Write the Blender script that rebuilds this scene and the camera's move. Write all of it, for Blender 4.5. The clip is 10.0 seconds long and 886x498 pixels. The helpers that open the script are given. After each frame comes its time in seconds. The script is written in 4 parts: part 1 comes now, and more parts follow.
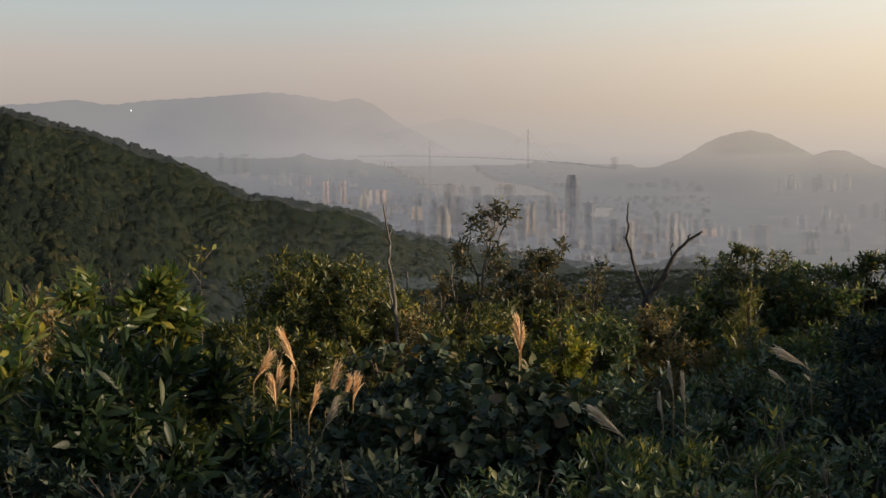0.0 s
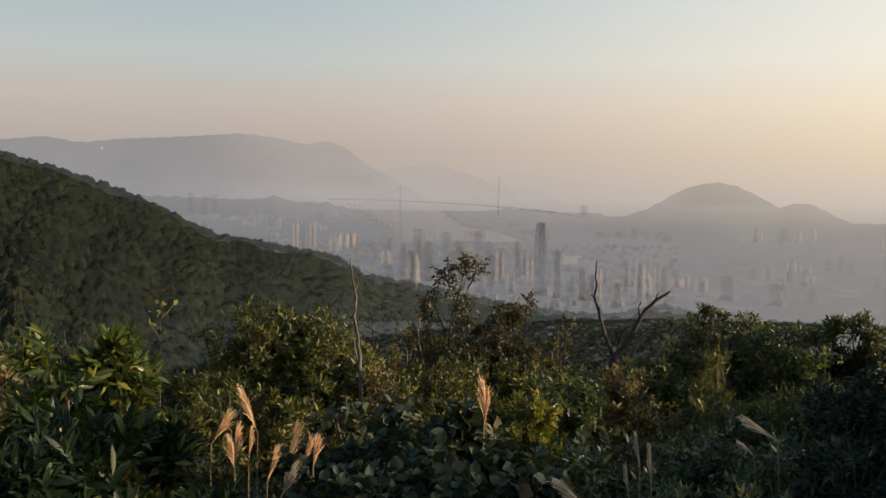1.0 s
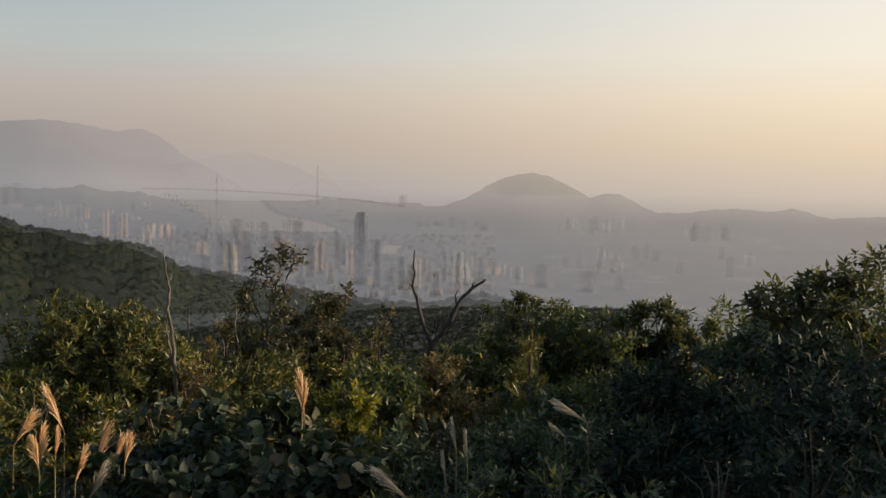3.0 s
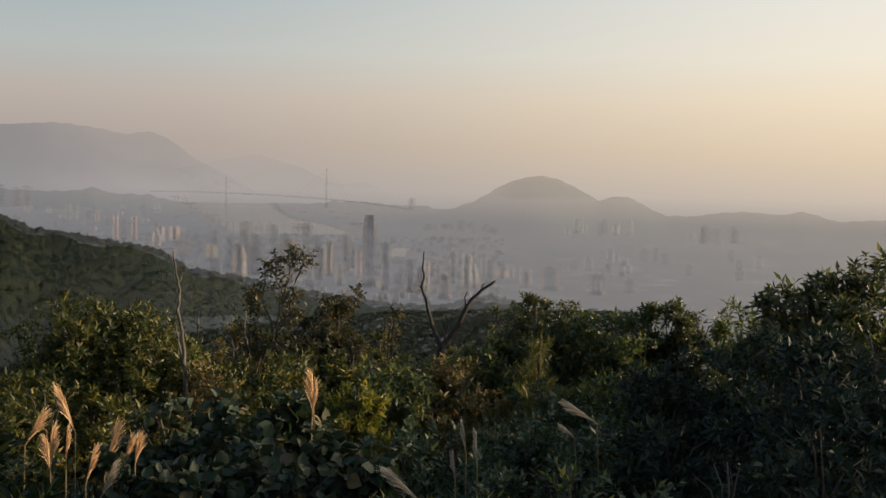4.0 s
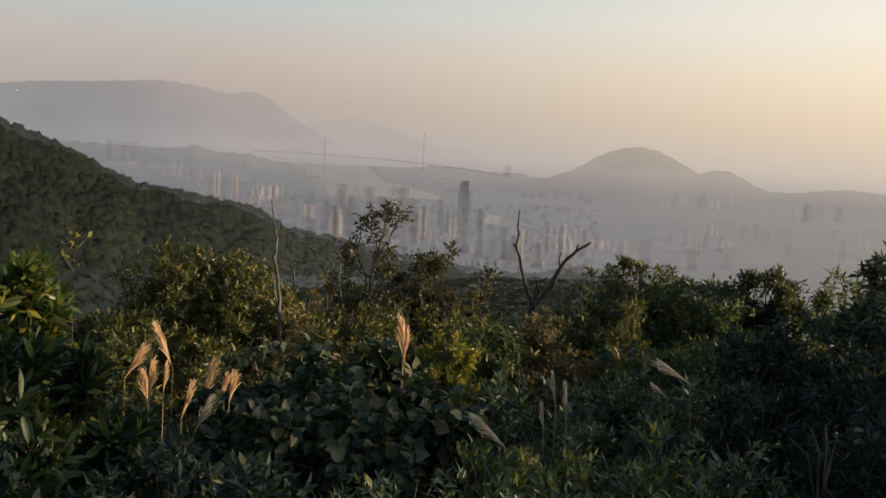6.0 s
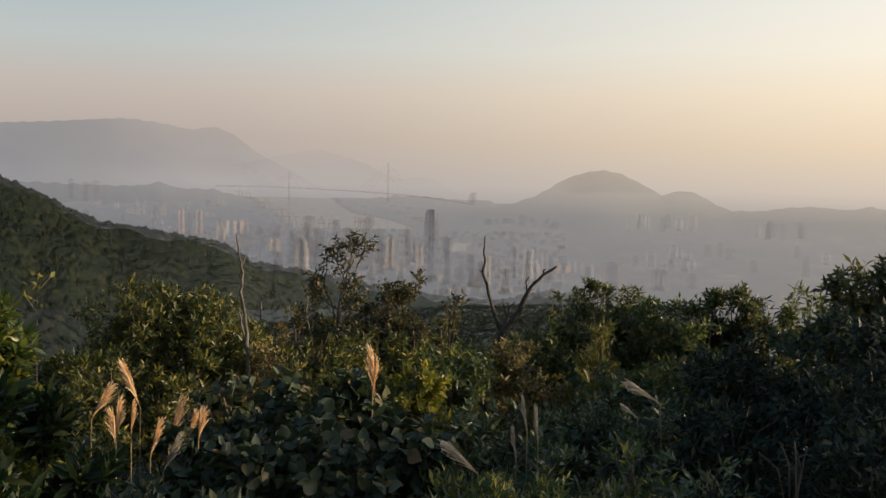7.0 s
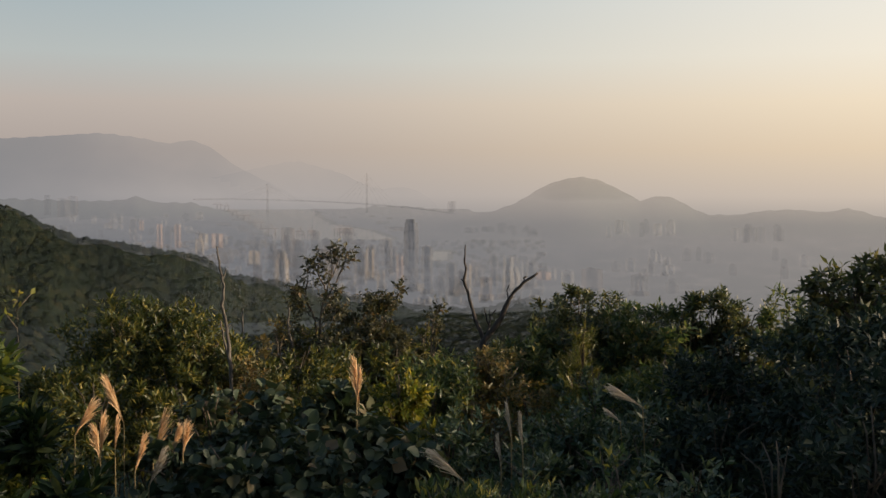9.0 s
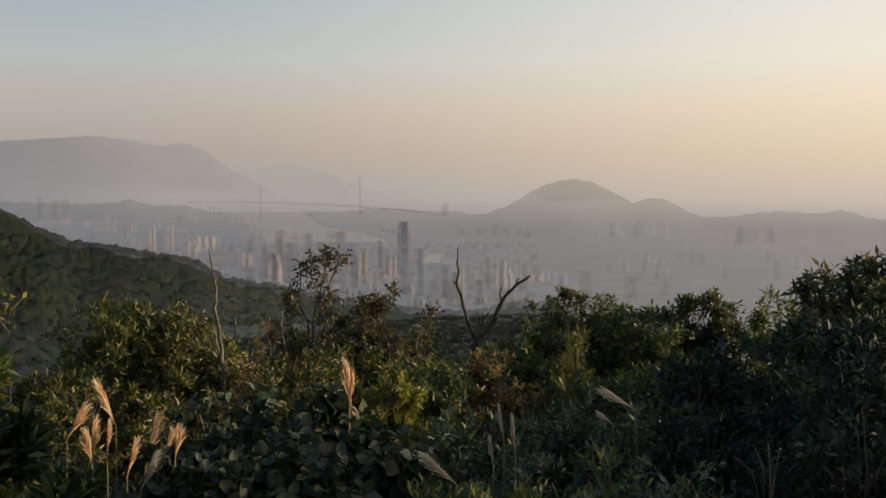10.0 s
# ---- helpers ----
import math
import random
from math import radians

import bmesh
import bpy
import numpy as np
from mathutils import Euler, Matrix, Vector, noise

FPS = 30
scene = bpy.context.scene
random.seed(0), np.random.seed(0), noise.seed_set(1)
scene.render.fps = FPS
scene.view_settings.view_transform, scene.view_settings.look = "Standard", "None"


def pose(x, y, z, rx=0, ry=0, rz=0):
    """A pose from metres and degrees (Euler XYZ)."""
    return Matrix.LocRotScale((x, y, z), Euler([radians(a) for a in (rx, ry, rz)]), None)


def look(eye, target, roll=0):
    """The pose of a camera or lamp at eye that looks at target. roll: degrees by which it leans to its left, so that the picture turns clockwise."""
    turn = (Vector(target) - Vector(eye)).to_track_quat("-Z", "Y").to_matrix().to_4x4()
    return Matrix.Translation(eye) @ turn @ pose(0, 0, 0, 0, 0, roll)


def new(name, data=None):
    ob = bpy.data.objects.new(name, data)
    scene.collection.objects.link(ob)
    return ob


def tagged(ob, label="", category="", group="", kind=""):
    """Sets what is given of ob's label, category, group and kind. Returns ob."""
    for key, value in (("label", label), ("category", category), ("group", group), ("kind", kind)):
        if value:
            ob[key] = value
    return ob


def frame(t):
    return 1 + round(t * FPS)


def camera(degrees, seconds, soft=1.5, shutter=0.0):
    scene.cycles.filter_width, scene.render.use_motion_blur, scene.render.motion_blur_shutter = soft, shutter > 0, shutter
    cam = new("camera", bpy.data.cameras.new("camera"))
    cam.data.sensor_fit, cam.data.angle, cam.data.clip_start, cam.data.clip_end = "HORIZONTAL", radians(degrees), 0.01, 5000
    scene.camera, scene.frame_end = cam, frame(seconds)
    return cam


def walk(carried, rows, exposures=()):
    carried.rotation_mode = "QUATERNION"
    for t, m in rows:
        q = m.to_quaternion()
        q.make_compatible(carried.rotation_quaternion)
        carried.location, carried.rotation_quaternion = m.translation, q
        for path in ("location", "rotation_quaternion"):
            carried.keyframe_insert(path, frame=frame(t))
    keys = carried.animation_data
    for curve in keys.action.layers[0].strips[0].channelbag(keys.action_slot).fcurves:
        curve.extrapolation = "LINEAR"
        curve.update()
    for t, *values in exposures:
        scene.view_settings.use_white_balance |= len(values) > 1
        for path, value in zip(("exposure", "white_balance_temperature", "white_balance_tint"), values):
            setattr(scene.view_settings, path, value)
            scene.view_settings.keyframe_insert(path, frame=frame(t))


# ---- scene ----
cam = camera(44.7, 10.0, soft=1.5)
EYE = 1.7
# seconds, shift of the eye in metres (right, ahead, up), yaw to the left, pitch, roll in degrees
PATH = [
    (0.0, -0.008, -0.070, 0.014, 8.928, -5.621, -0.363),
    (0.3, 0.003, 0.014, 0.061, 7.140, -3.920, 2.740),
    (0.5, 0.005, 0.023, 0.085, 6.963, -1.992, 2.090),
    (1.0, -0.007, 0.008, 0.086, 7.297, -3.224, 0.927),
    (1.5, -0.014, 0.020, 0.078, 5.772, -4.810, 1.844),
    (2.0, -0.002, 0.040, 0.073, 1.515, -4.574, 1.181),
    (2.5, -0.002, 0.024, 0.080, -1.088, -4.655, 0.965),
    (3.0, 0.003, 0.012, 0.086, -2.299, -3.601, 1.120),
    (3.2, 0.005, 0.017, 0.083, -2.880, -3.658, 1.142),
    (4.3, -0.012, 0.002, 0.072, -0.150, -3.350, 1.190),
    (4.4, -0.020, 0.015, 0.053, 4.509, -3.286, 0.948),
    (4.5, -0.025, 0.016, 0.041, 5.917, -3.133, 1.137),
    (5.0, -0.014, 0.000, 0.004, 6.966, -4.051, -1.133),
    (5.5, -0.013, 0.013, -0.002, 3.494, -6.128, 0.890),
    (5.7, -0.009, 0.032, 0.001, 3.028, -5.975, 2.990),
    (6.8, -0.003, 0.024, 0.000, 2.690, -3.915, 1.700),
    (7.0, 0.000, 0.026, -0.003, 1.418, -3.805, 1.134),
    (7.5, -0.005, 0.001, 0.002, -0.787, -4.193, 0.757),
    (8.0, -0.003, -0.011, 0.005, -1.222, -3.479, 1.007),
    (8.5, 0.003, -0.033, 0.007, -0.915, -3.150, 0.668),
    (9.0, -0.005, 0.003, -0.003, 0.353, -3.307, 0.090),
    (9.5, 0.001, 0.000, 0.002, 0.268, -3.102, 0.118),
    (10.0, 0.000, 0.000, 0.000, 0.000, -3.181, 0.000),
]
walk(cam, [(t, pose(x, y, EYE + z, 90 + p, 0, w) @ pose(0, 0, 0, 0, 0, r)) for t, x, y, z, w, p, r in PATH],
     exposures=[(0.0, 0.1), (0.5, 0.2), (1.0, 0.15), (2.5, 0.13), (3.0, 0.05), (4.3, 0.0), (5.0, 0.04), (5.7, 0.12), (7.0, 0.15), (8.0, 0.14), (8.5, 0.07), (10.0, 0.0)])

# ---- light: a low, hazy evening sun far to the right, and a dusty sky ----
SUN_AZ, SUN_EL = 93.0, 16.0          # degrees clockwise from +y, above the horizon
scene.cycles.transparent_max_bounces = 40   # haze is mixed-in transparency, so many see-through surfaces stack up
SUN_WAY = Vector((math.sin(radians(SUN_AZ)) * math.cos(radians(SUN_EL)),
                  math.cos(radians(SUN_AZ)) * math.cos(radians(SUN_EL)), math.sin(radians(SUN_EL))))


class Net:
    """Short way to write node trees."""

    def __init__(self, tree):
        self.tree = tree

    def node(self, kind, values=None):
        n = self.tree.nodes.new(kind)
        for key, value in (values or {}).items():
            if isinstance(value, bpy.types.NodeSocket):
                self.tree.links.new(value, n.inputs[key])
            else:
                n.inputs[key].default_value = value
        return n

    def math(self, op, a, b=0.0):
        n = self.node("ShaderNodeMath", {0: a, 1: b})
        n.operation = op
        return n.outputs[0]

    def vector(self, op, a, b=(0, 0, 0)):
        n = self.node("ShaderNodeVectorMath", {0: a, 1: b})
        n.operation = op
        return n.outputs["Value"]

    def span(self, value, a, b, c=0.0, d=1.0, smooth=True):
        n = self.node("ShaderNodeMapRange", {"Value": value, "From Min": a, "From Max": b, "To Min": c, "To Max": d})
        n.interpolation_type = "SMOOTHSTEP" if smooth else "LINEAR"
        return n.outputs[0]

    def blend(self, fac, a, b, kind="MIX"):
        n = self.node("ShaderNodeMix")
        n.data_type, n.blend_type = "RGBA", kind
        for key, value in ((0, fac), (6, a), (7, b)):
            if isinstance(value, bpy.types.NodeSocket):
                self.tree.links.new(value, n.inputs[key])
            else:
                n.inputs[key].default_value = (*value, 1) if isinstance(value, tuple) and len(value) == 3 else value
        return n.outputs[2]

    def ramp(self, value, stops):
        n = self.node("ShaderNodeValToRGB", {"Fac": value})
        e = n.color_ramp.elements
        while len(e) < len(stops):
            e.new(0.5)
        for el, (at, col) in zip(e, stops):
            el.position, el.color = at, (*col, 1)
        return n.outputs["Color"]

    def noise(self, scale, detail=3.0, where=None, rough=0.55):
        v = {"Scale": scale, "Detail": detail, "Roughness": rough}
        if where is not None:
            v["Vector"] = where
        return self.node("ShaderNodeTexNoise", v).outputs["Fac"]


world = bpy.data.worlds.new("evening_sky")
scene.world = world
world.use_nodes = True
world.node_tree.nodes.clear()
w = Net(world.node_tree)
sky = w.node("ShaderNodeTexSky")
sky.sky_type, sky.sun_disc = "NISHITA", False
sky.sun_elevation, sky.sun_rotation = radians(SUN_EL), radians(SUN_AZ)
sky.altitude, sky.dust_density, sky.air_density, sky.ozone_density = 400, 4.0, 1.2, 1.0
way = w.node("ShaderNodeTexCoord").outputs["Generated"]
parts = w.node("ShaderNodeSeparateXYZ", {0: way})
height = parts.outputs["Z"]
toward = w.vector("DOT_PRODUCT", way, (math.sin(radians(SUN_AZ)), math.cos(radians(SUN_AZ)), 0))
# dust lies in layers over the horizon: grey and rosy away from the sun, cream towards it
level = w.span(height, -0.12, 0.20, smooth=False)
# Stops below the horizon set the haze colour seen through far surfaces.
away = w.ramp(level, [(0.0, (0.170, 0.184, 0.214)), (0.19, (0.208, 0.220, 0.250)), (0.27, (0.256, 0.260, 0.279)), (0.35, (0.365, 0.348, 0.350)),
                      (0.48, (0.41, 0.363, 0.338)), (0.61, (0.485, 0.437, 0.402)), (0.74, (0.46, 0.505, 0.505)), (1.0, (0.34, 0.44, 0.50))])
near_sun = w.ramp(level, [(0.0, (0.285, 0.275, 0.270)), (0.19, (0.352, 0.331, 0.318)), (0.27, (0.395, 0.364, 0.340)), (0.35, (0.62, 0.535, 0.45)),
                          (0.48, (0.80, 0.66, 0.48)), (0.61, (0.90, 0.78, 0.59)), (0.74, (0.92, 0.86, 0.73)), (1.0, (0.85, 0.86, 0.82))])
side = w.span(toward, -0.42, 0.55)
dust = w.blend(side, away, near_sun)
above = w.blend(1.0, sky.outputs[0], (0.165, 0.165, 0.165), "MULTIPLY")
both = w.blend(w.span(height, 0.16, 0.42), dust, above)
both = w.blend(1.0, both, (1.02, 0.99, 0.965), "MULTIPLY")
bg = w.node("ShaderNodeBackground", {"Color": both, "Strength": 1.0})
w.tree.links.new(bg.outputs[0], w.node("ShaderNodeOutputWorld").inputs[0])

sun = new("sun", bpy.data.lights.new("sun", "SUN"))
sun.data.energy, sun.data.angle, sun.data.color = 7.0, radians(1.0), (1.0, 0.77, 0.52)
sun.matrix_world = look((0, 0, 0), -SUN_WAY)


# ---- materials ----
def material(name):
    m = bpy.data.materials.new(name)
    m.use_nodes = True
    m.node_tree.nodes.clear()
    return m, Net(m.node_tree)


def finish(n, shader, haze_power=0.0, most=1.0):
    """Closes a material. Haze is imitated by mixed-in transparency: with distance the sky behind shows through, more at
    low and eastern places.
    air is the power for the depth of surfaces that are passed one after another (1: a single sheet, 0.5: front and back
    of a closed body)."""
    if haze_power:
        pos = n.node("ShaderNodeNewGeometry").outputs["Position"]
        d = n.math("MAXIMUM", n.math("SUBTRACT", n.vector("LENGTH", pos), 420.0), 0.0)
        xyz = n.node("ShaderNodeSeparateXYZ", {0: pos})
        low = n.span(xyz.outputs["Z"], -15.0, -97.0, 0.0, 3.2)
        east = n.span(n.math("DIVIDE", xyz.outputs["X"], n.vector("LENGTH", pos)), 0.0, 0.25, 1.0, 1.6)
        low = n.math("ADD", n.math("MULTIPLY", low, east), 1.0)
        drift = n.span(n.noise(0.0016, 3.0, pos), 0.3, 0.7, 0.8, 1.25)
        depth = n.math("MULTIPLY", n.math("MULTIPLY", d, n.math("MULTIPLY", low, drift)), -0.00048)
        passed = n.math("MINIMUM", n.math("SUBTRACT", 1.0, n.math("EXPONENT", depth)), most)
        passed = n.math("POWER", passed, haze_power)
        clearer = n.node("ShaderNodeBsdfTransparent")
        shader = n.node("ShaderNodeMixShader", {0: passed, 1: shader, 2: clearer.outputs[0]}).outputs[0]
    n.tree.links.new(shader, n.node("ShaderNodeOutputMaterial").inputs[0])


def leaf_material(name, stops, through_light=0.35, rough=0.38, gloss=0.5):
    """Leaves: each one its own tone, some light passing through."""
    m, n = material(name)
    geo = n.node("ShaderNodeNewGeometry")
    tone = n.ramp(geo.outputs["Random Per Island"], stops)
    patch = n.noise(2.2, 2.0, geo.outputs["Position"])
    col = n.blend(n.span(patch, 0.35, 0.7, 0.0, 0.55), tone, n.blend(1.0, tone, (0.55, 0.62, 0.6), "MULTIPLY"))
    vein = n.noise(60.0, 2.0, geo.outputs["Position"])
    col = n.blend(n.span(vein, 0.35, 0.75, 0.0, 0.3), col, n.blend(1.0, col, (1.25, 1.15, 0.8), "MULTIPLY"))
    p = n.node("ShaderNodeBsdfPrincipled", {"Base Color": col, "Roughness": rough, "Specular IOR Level": gloss})
    t = n.node("ShaderNodeBsdfTranslucent", {"Color": n.blend(1.0, col, (1.35, 1.25, 0.75), "MULTIPLY")})
    finish(n, n.node("ShaderNodeMixShader", {0: through_light, 1: p.outputs[0], 2: t.outputs[0]}).outputs[0])
    return m


def bark_material(name, dark, pale):
    m, n = material(name)
    pos = n.node("ShaderNodeNewGeometry").outputs["Position"]
    grain = n.noise(45.0, 5.0, n.node("ShaderNodeMapping", {"Vector": pos, "Scale": (1, 1, 0.18)}).outputs[0])
    col = n.blend(n.span(grain, 0.35, 0.68), dark, pale)
    bump = n.node("ShaderNodeBump", {"Height": grain, "Strength": 0.6, "Distance": 0.01})
    p = n.node("ShaderNodeBsdfPrincipled", {"Base Color": col, "Roughness": 0.85, "Normal": bump.outputs[0]})
    finish(n, p.outputs[0])
    return m


# Palest ramp ends are young leaves and also imitate sun-struck ones.
LEAF = {
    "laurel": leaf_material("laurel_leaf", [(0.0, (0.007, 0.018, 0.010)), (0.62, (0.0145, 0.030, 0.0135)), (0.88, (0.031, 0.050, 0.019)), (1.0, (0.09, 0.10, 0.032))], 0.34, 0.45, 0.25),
    # The same laurel with young tips, sunlight put into a yellower colour.
    "young_laurel": leaf_material("sunlit_laurel_leaf", [(0.0, (0.026, 0.050, 0.018)), (0.5, (0.055, 0.086, 0.026)), (0.82, (0.125, 0.145, 0.036)), (1.0, (0.30, 0.27, 0.06))], 0.46),
    "glossy": leaf_material("glossy_leaf", [(0.0, (0.024, 0.038, 0.013)), (0.55, (0.058, 0.072, 0.021)), (0.82, (0.125, 0.122, 0.032)), (1.0, (0.30, 0.24, 0.058))], 0.42, 0.42, 0.4),
    # Lighter copy for the sunlit thicket, its light put into the leaf colour.
    "bright": leaf_material("backlit_leaf", [(0.0, (0.030, 0.056, 0.028)), (0.55, (0.062, 0.092, 0.038)), (0.85, (0.12, 0.14, 0.05)), (1.0, (0.26, 0.22, 0.07))], 0.48, 0.42, 0.45),
    "broad": leaf_material("broad_leaf", [(0.0, (0.020, 0.037, 0.024)), (0.7, (0.040, 0.059, 0.036)), (0.93, (0.078, 0.082, 0.044)), (1.0, (0.15, 0.105, 0.058))], 0.25, 0.55, 0.35),
    "fine": leaf_material("fine_leaf", [(0.0, (0.020, 0.043, 0.030)), (0.6, (0.042, 0.072, 0.043)), (0.93, (0.105, 0.130, 0.058)), (1.0, (0.20, 0.19, 0.075))], 0.28, 0.42, 0.45),
    "yellow": leaf_material("yellow_leaf", [(0.0, (0.060, 0.085, 0.016)), (0.5, (0.12, 0.135, 0.024)), (1.0, (0.26, 0.22, 0.04))], 0.5),
    "lance": leaf_material("lance_leaf", [(0.0, (0.028, 0.056, 0.028)), (0.6, (0.060, 0.095, 0.038)), (0.88, (0.15, 0.16, 0.045)), (1.0, (0.36, 0.31, 0.07))], 0.4),
    "rust": leaf_material("rust_leaf", [(0.0, (0.058, 0.062, 0.024)), (0.6, (0.125, 0.105, 0.036)), (1.0, (0.25, 0.16, 0.055))], 0.35, 0.55),
    "feather": leaf_material("feather_leaf", [(0.0, (0.075, 0.095, 0.022)), (0.6, (0.125, 0.13, 0.034)), (1.0, (0.19, 0.155, 0.05))], 0.45),
    # A darker copy of the fine leaf, with deep shade put into its colour.
    "holly": leaf_material("shaded_leaf", [(0.0, (0.009, 0.021, 0.019)), (0.6, (0.019, 0.034, 0.028)), (0.94, (0.045, 0.060, 0.039)), (1.0, (0.10, 0.10, 0.05))], 0.2, 0.52, 0.2),
    "dark": leaf_material("dark_leaf", [(0.0, (0.032, 0.046, 0.028)), (0.65, (0.074, 0.090, 0.044)), (0.9, (0.14, 0.135, 0.055)), (1.0, (0.23, 0.18, 0.07))], 0.45, 0.40, 0.5),
    "sapling": leaf_material("sapling_leaf", [(0.0, (0.026, 0.032, 0.020)), (0.6, (0.056, 0.058, 0.031)), (0.9, (0.10, 0.088, 0.042)), (1.0, (0.17, 0.11, 0.055))], 0.42, 0.45, 0.4),
}
BARK = bark_material("bark", (0.035, 0.027, 0.02), (0.11, 0.085, 0.06))
DEAD = bark_material("dead_wood", (0.036, 0.031, 0.027), (0.115, 0.10, 0.086))
DARK_DEAD = bark_material("dark_dead_wood", (0.010, 0.008, 0.0075), (0.040, 0.031, 0.027))


def straw_material(name, dull, pale):
    m, n = material(name)
    geo = n.node("ShaderNodeNewGeometry")
    col = n.blend(geo.outputs["Random Per Island"], dull, pale)
    col = n.blend(n.span(n.noise(35.0, 2.0, geo.outputs["Position"]), 0.35, 0.7, 0, 0.35), col, n.blend(1.0, col, (0.8, 0.7, 0.6), "MULTIPLY"))
    d = n.node("ShaderNodeBsdfPrincipled", {"Base Color": col, "Roughness": 0.6, "Specular IOR Level": 0.3})
    t = n.node("ShaderNodeBsdfTranslucent", {"Color": col})
    finish(n, n.node("ShaderNodeMixShader", {0: 0.4, 1: d.outputs[0], 2: t.outputs[0]}).outputs[0])
    return m


# Same straw twice: low sun put into one colour, shade into the other.
SUNLIT_STRAW = straw_material("sunlit_plume", (0.64, 0.43, 0.23), (0.84, 0.63, 0.40))
SHADED_STRAW = straw_material("shaded_plume", (0.36, 0.32, 0.25), (0.60, 0.54, 0.45))
STALK = leaf_material("dry_stalk", [(0.0, (0.22, 0.17, 0.09)), (1.0, (0.36, 0.28, 0.16))], 0.2, 0.6, 0.2)


def ground_material():
    m, n = material("hillside_soil_and_scrub")
    pos = n.node("ShaderNodeNewGeometry").outputs["Position"]
    z = n.node("ShaderNodeSeparateXYZ", {0: pos}).outputs["Z"]
    small, large, tiny = n.noise(0.35, 5.0, pos), n.noise(0.012, 5.0, pos), n.noise(6.0, 5.0, pos)
    scrub = n.blend(small, (0.018, 0.032, 0.026), (0.048, 0.068, 0.056))
    scrub = n.blend(n.span(large, 0.52, 0.68, 0, 0.4), scrub, (0.075, 0.078, 0.066))
    soil = n.blend(tiny, (0.030, 0.024, 0.015), (0.09, 0.07, 0.045))
    scrub = n.blend(n.span(tiny, 0.45, 0.7, 0, 0.5), scrub, soil)
    lots = n.node("ShaderNodeSeparateColor", {0: n.node("ShaderNodeTexVoronoi", {"Vector": pos, "Scale": 0.035}).outputs["Color"]}).outputs[0]
    blocks = n.ramp(lots, [(0.0, (0.022, 0.032, 0.026)), (0.35, (0.06, 0.06, 0.06)), (0.7, (0.12, 0.115, 0.112)), (1.0, (0.24, 0.225, 0.215))])
    street = n.blend(n.span(n.noise(0.02, 5.0, pos), 0.4, 0.6), (0.035, 0.045, 0.042), blocks)
    low = n.span(n.math("ADD", z, n.math("MULTIPLY", large, 6.0)), -96.0, -90.0, 1.0, 0.0)
    col = n.blend(low, scrub, street)
    bump = n.node("ShaderNodeBump", {"Height": small, "Strength": 0.5, "Distance": 2.0})
    p = n.node("ShaderNodeBsdfPrincipled", {"Base Color": col, "Roughness": 0.95, "Specular IOR Level": 0.0, "Normal": bump.outputs[0]})
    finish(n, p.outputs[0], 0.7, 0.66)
    return m


def crown_material():
    """Tree crowns across the valley: each its own tone, mottled by clumps of leaves."""
    m, n = material("tree_crown")
    pos = n.node("ShaderNodeNewGeometry").outputs["Position"]
    each = n.node("ShaderNodeSeparateColor", {0: n.node("ShaderNodeTexVoronoi", {"Vector": pos, "Scale": 0.30}).outputs["Color"]}).outputs[0]
    # The darker tones lean blue, putting some valley haze into the leaf colour.
    tone = n.ramp(each, [(0.0, (0.007, 0.0125, 0.0125)), (0.5, (0.011, 0.018, 0.0155)), (0.85, (0.019, 0.0255, 0.018)), (1.0, (0.031, 0.032, 0.020))])
    stand = n.noise(0.014, 4.0, pos)
    tone = n.blend(n.span(stand, 0.40, 0.64, 0, 0.85), tone, n.blend(1.0, tone, (1.6, 1.5, 1.2), "MULTIPLY"))
    bare = n.span(n.noise(0.03, 3.0, pos), 0.66, 0.74, 0, 0.55)
    high = n.span(n.node("ShaderNodeSeparateXYZ", {0: pos}).outputs["Z"], -30.0, 5.0)
    tone = n.blend(n.math("MULTIPLY", bare, high), tone, (0.11, 0.080, 0.050))
    leafy = n.noise(1.1, 6.0, pos, 0.72)
    col = n.blend(n.span(leafy, 0.34, 0.66), n.blend(1.0, tone, (0.55, 0.60, 0.66), "MULTIPLY"), n.blend(1.0, tone, (1.45, 1.4, 1.2), "MULTIPLY"))
    bump = n.node("ShaderNodeBump", {"Height": leafy, "Strength": 1.0, "Distance": 1.2})
    p = n.node("ShaderNodeBsdfPrincipled", {"Base Color": col, "Roughness": 0.9, "Specular IOR Level": 0.1, "Normal": bump.outputs[0]})
    t = n.node("ShaderNodeBsdfTranslucent", {"Color": col})
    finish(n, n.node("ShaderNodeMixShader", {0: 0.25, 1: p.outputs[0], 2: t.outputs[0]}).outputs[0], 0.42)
    return m


